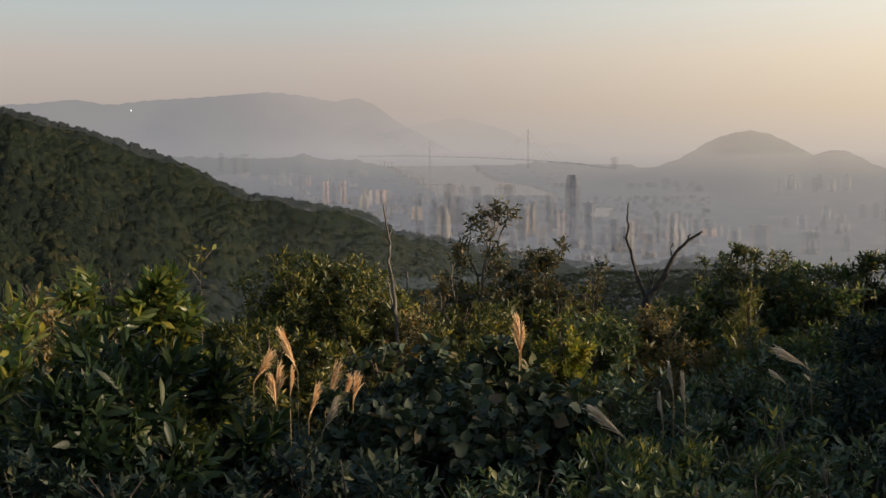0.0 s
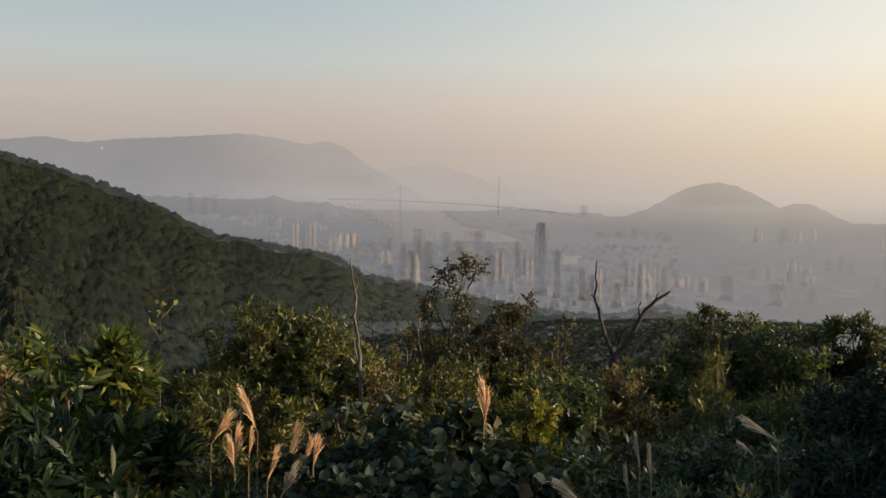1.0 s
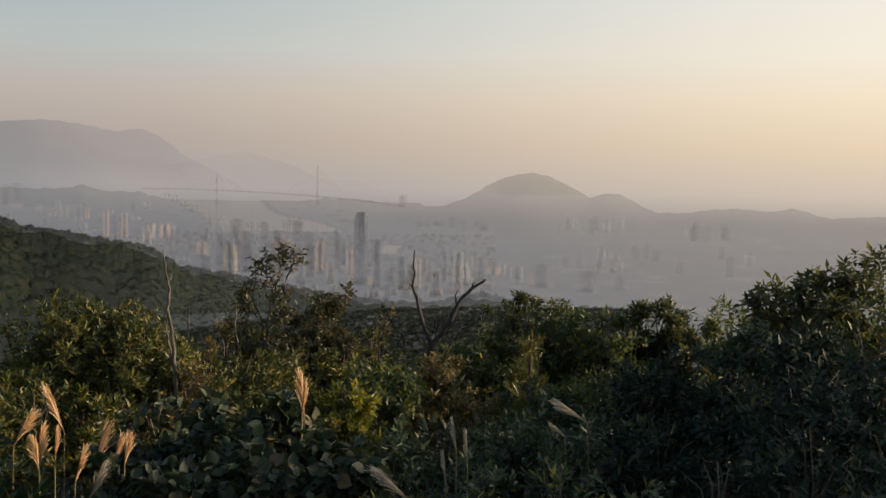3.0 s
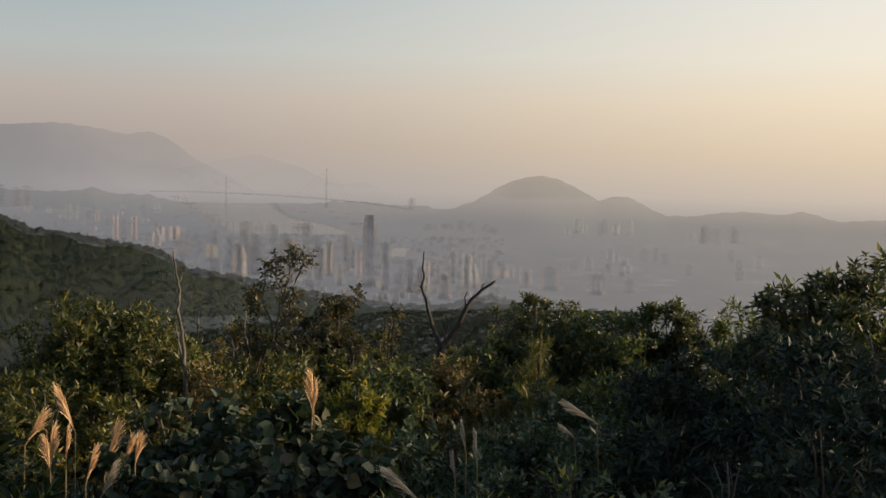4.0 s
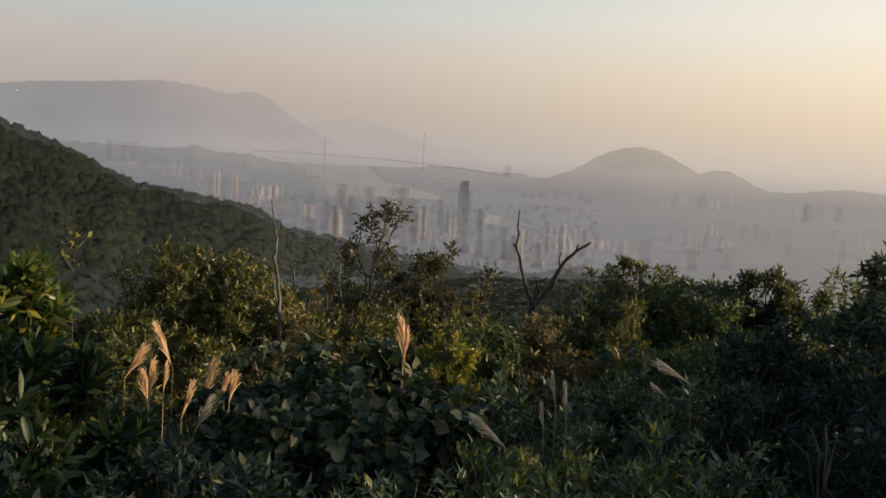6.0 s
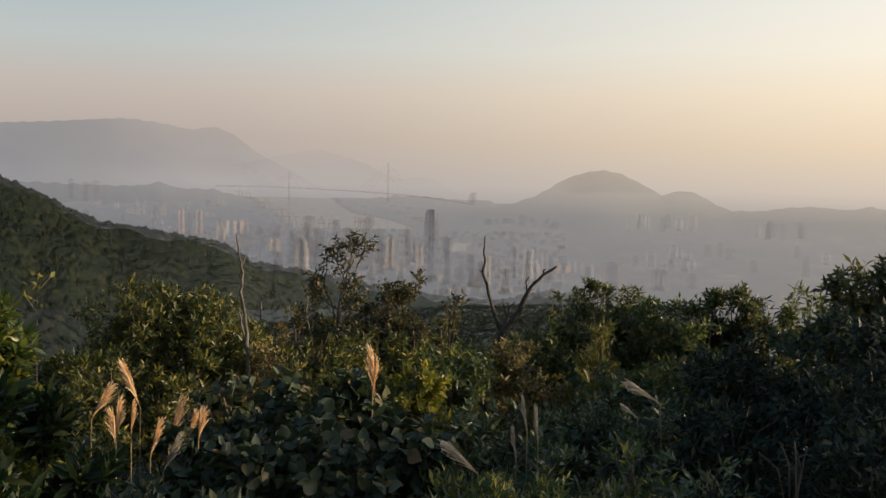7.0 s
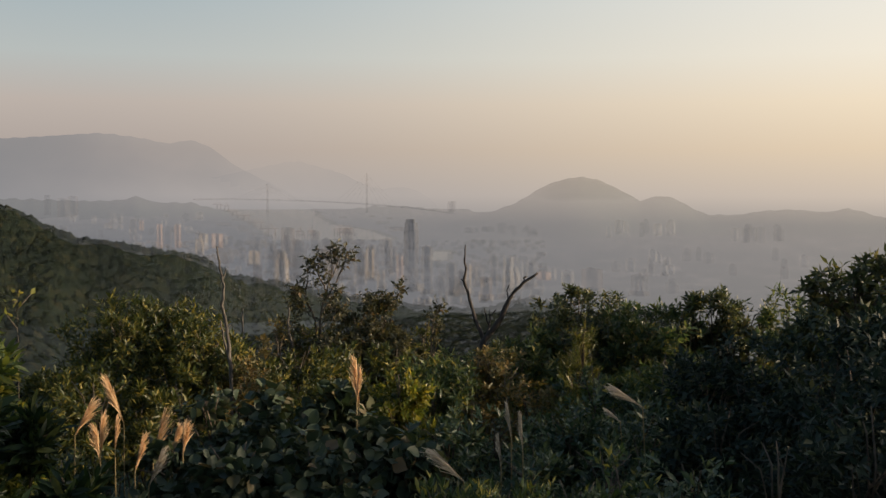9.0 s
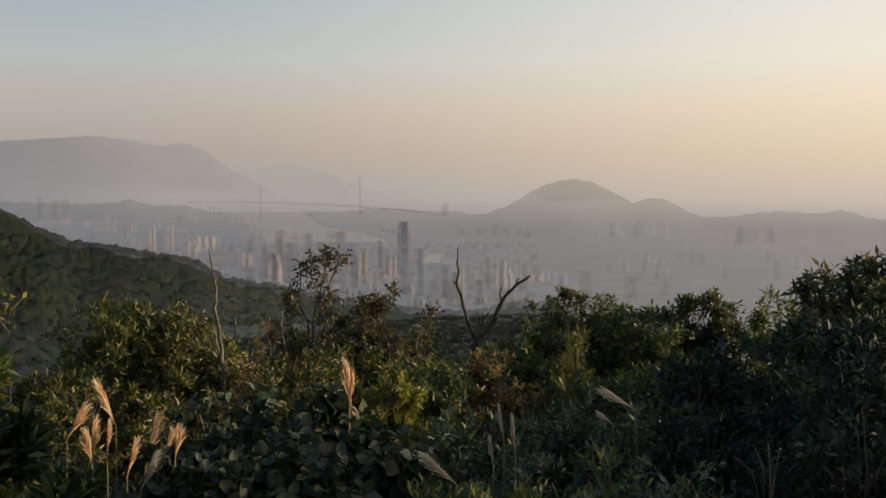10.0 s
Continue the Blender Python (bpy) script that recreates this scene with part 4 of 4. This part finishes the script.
MIDDLE_SHRUBS = [
    ("rust", 2.2, 7.8, -8.8, 0.34, 2200),
    ("rust", -9.3, 9.6, -7.4, 0.55, 2974), ("glossy", -8, 8.4, -8.4, 0.6, 5068), ("glossy", -14.2, 7, -10, 0.6, 5068), ("sapling", -5.3, 9.6, -5.8, 0.6, 5068),
    ("sapling", -3.7, 9.8, -5.9, 0.5, 4505), ("glossy", -1.3, 9.8, -7.6, 0.42, 3097), ("glossy", -7.2, 10.2, -7, 0.45, 2816), ("glossy", -6, 7.4, -9.2, 0.65, 5632),
    ("glossy", -3, 8, -8.4, 0.6, 5350), ("bright", 0.4, 9, -8.9, 0.65, 5913), ("bright", -0.8, 7.2, -9.3, 0.6, 5350), ("yellow", -2.9, 5.6, -9.8, 0.3, 3696),
    ("rust", 3.2, 7.4, -9.3, 0.48, 3203), ("bright", 2.2, 9, -9.4, 0.5, 3942), ("dark", 2.9, 9.4, -8.4, 0.25, 1440), ("dark", 6.9, 8.6, -5.4, 0.62, 5913),
    ("dark", 8.6, 8.4, -5.8, 0.6, 5632),
]
SUNWARD_SHRUBS = [
    ("bright", 5, 8.2, -7.6, 0.5, 4224), ("feather", 7, 7.2, -7.3, 0.28, 3168), ("bright", 10.2, 8.2, -6.2, 0.6, 5632), ("bright", 12, 8, -6.2, 0.65, 5913),
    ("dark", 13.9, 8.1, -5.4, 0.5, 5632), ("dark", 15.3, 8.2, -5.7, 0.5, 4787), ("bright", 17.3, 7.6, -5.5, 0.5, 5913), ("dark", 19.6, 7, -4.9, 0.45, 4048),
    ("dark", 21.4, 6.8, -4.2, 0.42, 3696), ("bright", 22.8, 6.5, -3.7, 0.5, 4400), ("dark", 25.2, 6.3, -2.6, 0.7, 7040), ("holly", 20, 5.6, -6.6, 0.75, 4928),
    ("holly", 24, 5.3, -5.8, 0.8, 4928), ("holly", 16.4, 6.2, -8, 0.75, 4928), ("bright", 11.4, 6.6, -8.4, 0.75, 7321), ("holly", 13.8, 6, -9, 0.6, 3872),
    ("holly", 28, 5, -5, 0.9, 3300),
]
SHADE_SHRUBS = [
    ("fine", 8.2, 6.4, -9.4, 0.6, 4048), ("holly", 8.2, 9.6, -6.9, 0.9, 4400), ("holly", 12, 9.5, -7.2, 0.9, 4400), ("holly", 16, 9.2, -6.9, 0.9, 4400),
    # From azimuth 31 to 75: unseen shrubs added to keep sun off the foreground.
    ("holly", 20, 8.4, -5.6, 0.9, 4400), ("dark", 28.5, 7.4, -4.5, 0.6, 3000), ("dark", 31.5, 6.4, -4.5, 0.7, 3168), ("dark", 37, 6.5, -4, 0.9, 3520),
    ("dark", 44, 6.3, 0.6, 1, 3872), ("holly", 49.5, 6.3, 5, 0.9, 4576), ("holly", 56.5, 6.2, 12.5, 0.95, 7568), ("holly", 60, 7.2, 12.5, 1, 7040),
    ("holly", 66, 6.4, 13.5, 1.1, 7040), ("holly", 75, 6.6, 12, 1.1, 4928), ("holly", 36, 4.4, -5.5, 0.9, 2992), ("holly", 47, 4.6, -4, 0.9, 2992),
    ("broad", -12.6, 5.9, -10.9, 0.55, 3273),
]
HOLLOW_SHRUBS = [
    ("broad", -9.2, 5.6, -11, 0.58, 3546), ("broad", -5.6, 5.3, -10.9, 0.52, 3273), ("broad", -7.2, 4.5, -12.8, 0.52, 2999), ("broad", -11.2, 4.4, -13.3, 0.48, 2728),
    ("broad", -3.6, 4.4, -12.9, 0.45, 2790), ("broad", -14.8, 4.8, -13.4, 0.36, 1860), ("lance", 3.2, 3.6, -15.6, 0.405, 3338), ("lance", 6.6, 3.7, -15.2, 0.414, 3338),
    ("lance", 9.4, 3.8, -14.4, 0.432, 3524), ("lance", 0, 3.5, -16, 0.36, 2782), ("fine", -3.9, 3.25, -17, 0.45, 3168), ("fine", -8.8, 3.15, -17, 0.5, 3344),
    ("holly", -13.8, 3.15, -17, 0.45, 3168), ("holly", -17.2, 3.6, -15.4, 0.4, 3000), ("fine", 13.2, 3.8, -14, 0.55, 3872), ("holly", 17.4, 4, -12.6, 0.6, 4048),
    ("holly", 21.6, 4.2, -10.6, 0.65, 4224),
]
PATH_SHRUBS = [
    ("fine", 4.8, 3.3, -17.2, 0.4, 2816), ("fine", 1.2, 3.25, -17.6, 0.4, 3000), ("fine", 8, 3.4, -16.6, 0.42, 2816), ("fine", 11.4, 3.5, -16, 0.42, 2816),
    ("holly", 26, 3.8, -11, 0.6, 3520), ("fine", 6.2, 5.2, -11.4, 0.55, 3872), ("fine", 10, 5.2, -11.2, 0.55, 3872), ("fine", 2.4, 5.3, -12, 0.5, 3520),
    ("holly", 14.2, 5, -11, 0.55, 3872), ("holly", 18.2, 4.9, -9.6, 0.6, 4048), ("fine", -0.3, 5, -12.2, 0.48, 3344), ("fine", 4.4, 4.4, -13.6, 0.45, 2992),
    ("fine", 8.6, 4.4, -13.2, 0.5, 3344), ("bright", 20.7, 6.3, -4.3, 0.2, 1400), ("sapling", -0.9, 9.4, -7.1, 0.3, 1800), ("sapling", -8.3, 9.9, -6.9, 0.4, 1800),
    ("dark", 3, 9.2, -8.2, 0.28, 1600),
]
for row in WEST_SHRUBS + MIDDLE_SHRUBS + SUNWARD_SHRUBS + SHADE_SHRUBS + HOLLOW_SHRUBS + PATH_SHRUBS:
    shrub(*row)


def undergrowth():
    """Low tangle between the shrubs."""
    gen = np.random.default_rng(5)
    n = 10500
    az, r = gen.uniform(-42, 50, n), 2.7 + 10.0 * gen.random(n) ** 0.8
    z = land_height(az, r) + gen.uniform(0.05, 0.8, n)
    tip = np.stack([r * np.sin(np.radians(az)), r * np.cos(np.radians(az)), z], -1)
    along = unit(np.array([0, 0, 1.0]) + 0.5 * gen.normal(size=(n, 3)))
    ob = part("undergrowth", leaf_mesh("undergrowth", [leaves(tip, along, "dark", gen, 1.2, 6)]), LEAF["fine"], None,
              "low dark tangle of leaves between the shrubs", "stuff")
    tagged(ob, category="undergrowth")


undergrowth()


# ---- sapling, dead stems and the forked snag ----
def limb_path(pts, pick, wob=0.012, steps=3):
    out = []
    for a, b in zip(pts, pts[1:]):
        for k in range(steps):
            p = Vector(a).lerp(Vector(b), k / steps)
            out.append(p + Vector((pick.uniform(-wob, wob), pick.uniform(-wob, wob), 0)))
    return out + [Vector(pts[-1])]


def taper(n, r0, r1):
    return [r0 + (r1 - r0) * i / (n - 1) for i in range(n)]


def stem_thing(name, label, category, rows, mat, az0, r0):
    """rows: limbs as lists of (az, el) with the thickness at both ends, all at about r0."""
    foot = spot(az0, r0)
    top = thing(name, foot, label, category)
    pick = random.Random(int(az0 * 10) + 99)
    for k, (line, t0, t1) in enumerate(rows):
        pts = [spot(a, r0 + dr, e) - foot for a, e, dr in line]
        if k == 0:
            pts.insert(0, Vector((pts[0].x * 0.5, pts[0].y * 0.5, -0.05)))
        path = limb_path(pts, pick, 0.005)
        bm = bmesh.new()
        tube(bm, path, taper(len(path), t0 * 0.85, t1 * 0.85), 8, 0.12)
        part("trunk" if k == 0 else "branch", bm, mat, top)
    return top


stem_thing("dead_sapling", "bare grey dead sapling stem with short side stubs", "dead tree", [
    ([(-11.6, -9.4, 0), (-11.75, -7.8, 0), (-12.0, -6.2, 0), (-11.95, -5.2, 0), (-12.1, -4.3, 0), (-12.25, -3.15, 0)], 0.019, 0.006),
    ([(-12.0, -4.95, 0), (-11.85, -4.6, 0.02), (-11.82, -4.25, 0.03)], 0.007, 0.004),
    ([(-11.65, -9.2, 0), (-11.95, -7.9, 0.05), (-12.1, -7.0, 0.06)], 0.012, 0.006)], DEAD, -11.6, 7.5)
stem_thing("dead_sapling", "thin broken dead stem in front of the wood", "dead tree", [
    ([(-10.9, -8.6, 0), (-11.0, -7.4, 0), (-10.95, -6.4, 0)], 0.014, 0.007), ([(-10.97, -7.2, 0), (-11.15, -6.9, 0)], 0.006, 0.004)], DEAD, -10.9, 10.0)
stem_thing("dead_sapling", "short pale broken dead stem among shrubs", "dead tree", [
    ([(-8.1, -9.4, 0), (-8.45, -8.2, 0), (-8.6, -7.4, 0), (-8.55, -6.4, 0)], 0.013, 0.009)], DEAD, -8.1, 9.6)
stem_thing("forked_snag", "dark dead tree trunk forked into two bare limbs", "dead tree", [
    ([(1.65, -9.2, 0), (1.75, -8.3, 0), (1.95, -8.0, 0), (2.7, -7.0, 0), (3.05, -6.2, 0), (3.3, -5.7, 0), (3.9, -5.1, 0), (4.65, -4.58, 0)], 0.040, 0.011),
    ([(1.8, -8.2, 0), (1.35, -7.0, 0.05), (0.95, -5.6, 0.08), (0.7, -5.0, 0.1), (0.85, -4.4, 0.1), (0.75, -3.9, 0.1), (0.82, -3.1, 0.12)], 0.020, 0.006),
    ([(3.9, -5.1, 0), (3.95, -4.85, 0.02), (4.05, -4.75, 0.03)], 0.010, 0.006),
    ([(0.72, -5.05, 0.1), (0.55, -4.9, 0.1)], 0.007, 0.004),
    ([(3.12, -6.0, 0), (3.05, -5.5, 0), (3.15, -5.2, 0)], 0.008, 0.004),
    ([(1.95, -8.0, 0), (2.1, -7.4, 0.06), (2.15, -6.9, 0.08), (2.45, -6.55, 0.1)], 0.012, 0.005),
    ([(2.1, -7.4, 0.06), (1.9, -6.9, 0.08), (1.85, -6.5, 0.1)], 0.009, 0.004),
    ([(2.15, -6.9, 0.08), (2.1, -6.55, 0.1)], 0.006, 0.003)], DARK_DEAD, 1.7, 8.5)


def sapling(az, r, limbs, name, label, kind, tip_leaves, twigs=3):
    foot = spot(az, r)
    top = thing(name, foot, label, "tree")
    gen, pick = np.random.default_rng(int(abs(az) * 100)), random.Random(int(abs(az) * 100))
    tips, ways = [], []
    for k, (line, t0, t1) in enumerate(limbs):
        pts = [spot(a, r + pick.uniform(-0.1, 0.1), e) - foot for a, e in line]
        if k == 0:
            pts.insert(0, Vector((0, 0, -0.05)))
        path = limb_path(pts, pick, 0.01)
        bm = bmesh.new()
        tube(bm, path, taper(len(path), t0, t1), 6, 0.08)
        n = len(path)
        for q in range(max(2, int(n * 0.55)), n):
            for _ in range(twigs):
                v = Vector((pick.uniform(-1, 1), pick.uniform(-1, 1), pick.uniform(-0.1, 1))).normalized() * pick.uniform(0.04, 0.12)
                tube(bm, [path[q], path[q] + v * 0.6, path[q] + v], [0.003, 0.0025, 0.002], 4)
                tips.append(path[q] + v)
                ways.append(v)
        tips.append(path[-1])
        ways.append(path[-1] - path[-2])
        part("trunk" if k == 0 else "branch", bm, BARK, top)
    tip, way = np.array([t[:] for t in tips]), unit(np.array([v[:] for v in ways]))
    part("foliage", leaf_mesh("foliage", [leaves(tip, way, kind, gen, 1.15, tip_leaves)]), LEAF[kind], top, kind="stuff")


sapling(-7.0, 10.0, [
    ([(-6.95, -8.5), (-6.9, -7.2), (-6.6, -5.6), (-6.3, -4.6), (-6.35, -3.3)], 0.018, 0.004),
    ([(-7.1, -8.4), (-7.2, -7.0), (-7.7, -5.8), (-7.55, -4.6), (-7.3, -3.9)], 0.013, 0.004),
    ([(-6.7, -6.1), (-6.0, -5.0), (-5.6, -4.0), (-5.45, -3.5)], 0.010, 0.004),
    ([(-6.6, -5.6), (-7.0, -4.5), (-6.9, -3.6)], 0.009, 0.003),
    ([(-7.2, -7.0), (-7.9, -6.4), (-8.2, -5.6)], 0.008, 0.003),
    ([(-7.3, -6.6), (-7.9, -6.6), (-8.4, -6.3)], 0.006, 0.003),
    ([(-6.4, -5.0), (-6.0, -4.2), (-5.95, -3.5)], 0.006, 0.003),
    ([(-6.8, -6.6), (-6.3, -6.0), (-6.0, -5.6)], 0.006, 0.003),
    ([(-6.9, -7.4), (-6.5, -6.9), (-6.2, -6.5)], 0.006, 0.003),
    ([(-7.6, -5.9), (-8.1, -5.4), (-8.3, -5.9)], 0.006, 0.003)], "sapling_tree", "slender young tree with sparse dark leaves on thin limbs", "sapling", 5)
sapling(20.9, 6.4, [
    ([(20.8, -9.75), (20.9, -7.75), (21.0, -6.25), (20.8, -4.95), (21.0, -3.75)], 0.020, 0.004),
    ([(20.9, -7.25), (20.0, -5.95), (19.0, -5.25), (18.4, -5.05)], 0.012, 0.004),
    ([(21.0, -6.55), (21.9, -5.25), (22.6, -4.15), (23.0, -3.75)], 0.012, 0.004),
    ([(20.8, -5.75), (19.9, -4.85), (19.5, -4.45)], 0.008, 0.003),
    ([(21.0, -5.95), (21.6, -4.65), (21.9, -3.75)], 0.008, 0.003),
    ([(20.0, -5.95), (19.3, -5.95), (18.7, -5.75)], 0.007, 0.003),
    ([(22.0, -5.35), (22.9, -4.95), (23.6, -4.45)], 0.007, 0.003)], "sapling_tree", "leafy small tree with an airy dark crown", "dark", 6, 4)
sapling(-3.3, 9.8, [
    ([(-3.3, -7.5), (-3.1, -6.6), (-2.8, -5.9), (-2.65, -5.3)], 0.010, 0.003),
    ([(-3.5, -7.2), (-3.9, -6.4), (-4.2, -5.9)], 0.008, 0.003)], "sapling_tree", "thin sprig of a young tree over the shrubs", "sapling", 4)
sapling(-1.0, 9.8, [([(-1.0, -8), (-0.9, -7.2), (-0.55, -6.4)], 0.010, 0.003)], "sapling_tree", "small dark sprig over the shrubs", "sapling", 5)
sapling(-22.0, 5.6, [([(-22.0, -8), (-22.05, -6.6), (-21.95, -5.3)], 0.003, 0.001)], "sapling_tree", "thin shoot with a few bright yellow leaves", "yellow", 2, 1)


# ---- plume grass ----
def plume_grass(az, r, el, long, lean, fan, mat, label, strands=150):
    """A reed with its feathery head: lean to the right (or left) in the view's plane, fan: how far the strands spread."""
    foot = spot(az - math.degrees(lean * 0.25 / r), r)
    tip = spot(az, r, el) - foot
    top = thing("plume_grass", foot, label, "grass", "plume grasses")
    pick = random.Random(int(abs(az) * 333 + r * 7))
    ax = Vector((math.cos(radians(az)), -math.sin(radians(az)), 0))
    away = Vector((math.sin(radians(az)), math.cos(radians(az)), 0))
    up = Vector((0, 0, 1))
    neck = tip - (up * math.cos(lean) + ax * math.sin(lean)) * long
    bm = bmesh.new()
    tube(bm, [Vector((0, 0, -0.05)), neck * 0.5 + ax * -0.01 * lean, neck, neck.lerp(tip, 0.5)], [0.0045, 0.004, 0.003, 0.0015], 5)
    part("stalk", bm, STALK, top)
    V, F, at = [], [], 0
    d = (tip - neck).normalized()
    sway = 1.0 if lean >= 0 else -1.0
    for k in range(strands):
        s = k / strands
        p = neck.lerp(tip, s * 0.55)
        side = pick.uniform(-0.5, 1.0) * sway
        ln = long * pick.uniform(0.40, 0.66) * (1.1 - 0.4 * s)
        out = ax * fan * side + away * pick.uniform(-0.7, 0.7) * fan
        droop = pick.uniform(0.05, 0.30) * (0.4 + fan)
        turn = pick.uniform(0, 3.14)
        wv = d.cross(away * math.cos(turn) + ax * math.sin(turn)).normalized() * pick.uniform(0.0016, 0.0034)
        for q in range(6):
            t = q / 5
            c = p + d * ln * t * (1 - 0.12 * t) + out * ln * (t ** 1.35) - up * (droop * ln * t * t) + ax * sway * droop * 0.7 * ln * t * t
            ww = wv * (1 - 0.65 * t)
            V += [c - ww, c + ww]
            if q:
                F += [(at - 2, at - 1, at + 1, at)]
            at += 2
    me = bpy.data.meshes.new("plume")
    me.from_pydata([v[:] for v in V], [], F)
    part("plume", me, mat, top)
    for k in range(4):
        a = pick.uniform(0, 6.28)
        hl = pick.uniform(0.5, 0.85)
        v0 = Vector((math.cos(a), math.sin(a), 0))
        sd = v0.cross(up) * 0.006
        pts = [v0 * 0.02 + up * 0.0, v0 * 0.12 * hl + up * hl * neck.z * 0.8, v0 * 0.40 * hl + up * hl * neck.z * 0.95, v0 * 0.62 * hl + up * hl * neck.z * 0.75]
        me = bpy.data.meshes.new("blade")
        me.from_pydata([q[:] for i, p in enumerate(pts) for q in (p - sd * (1 - 0.3 * i), p + sd * (1 - 0.3 * i))], [], [(2 * i, 2 * i + 1, 2 * i + 3, 2 * i + 2) for i in range(3)])
        part("blade", me, STALK, top)
    return top


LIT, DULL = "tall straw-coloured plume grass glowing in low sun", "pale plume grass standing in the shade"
for row in ((-18.0, 5.4, -9.1, 0.30, -0.30, 0.16, SUNLIT_STRAW, LIT), (-18.4, 5.2, -10.4, 0.22, 0.45, 0.30, SUNLIT_STRAW, LIT), (-18.1, 5.2, -11.0, 0.24, 0.05, 0.22, SUNLIT_STRAW, LIT),
            (-17.4, 5.3, -11.3, 0.20, 0.05, 0.12, SUNLIT_STRAW, LIT), (-18.5, 5.1, -11.6, 0.20, -0.1, 0.25, SUNLIT_STRAW, LIT), (-16.0, 5.0, -12.2, 0.22, 0.22, 0.16, SUNLIT_STRAW, LIT),
            (-14.9, 5.1, -10.9, 0.30, 0.22, 0.18, SUNLIT_STRAW, LIT), (-13.9, 5.2, -11.7, 0.20, 0.10, 0.30, SUNLIT_STRAW, LIT), (-14.2, 5.3, -11.9, 0.17, 0.25, 0.25, SUNLIT_STRAW, LIT),
            (-15.0, 4.5, -13.0, 0.20, 0.35, 0.22, SHADED_STRAW, DULL), (-5.1, 4.9, -8.5, 0.29, -0.06, 0.15, SUNLIT_STRAW, LIT), (-4.9, 4.85, -9.2, 0.20, 0.05, 0.13, SUNLIT_STRAW, LIT),
            (3.0, 4.3, -11.1, 0.17, -0.12, 0.08, SHADED_STRAW, DULL), (3.75, 4.2, -11.5, 0.20, -0.05, 0.08, SHADED_STRAW, DULL), (2.55, 4.2, -12.7, 0.16, -0.08, 0.10, SHADED_STRAW, DULL),
            (8.3, 4.9, -10.2, 0.20, -0.95, 0.30, SHADED_STRAW, DULL), (8.2, 4.9, -11.5, 0.10, -0.8, 0.3, SHADED_STRAW, DULL), (-1.3, 3.9, -13.5, 0.20, -0.75, 0.30, SHADED_STRAW, DULL)):
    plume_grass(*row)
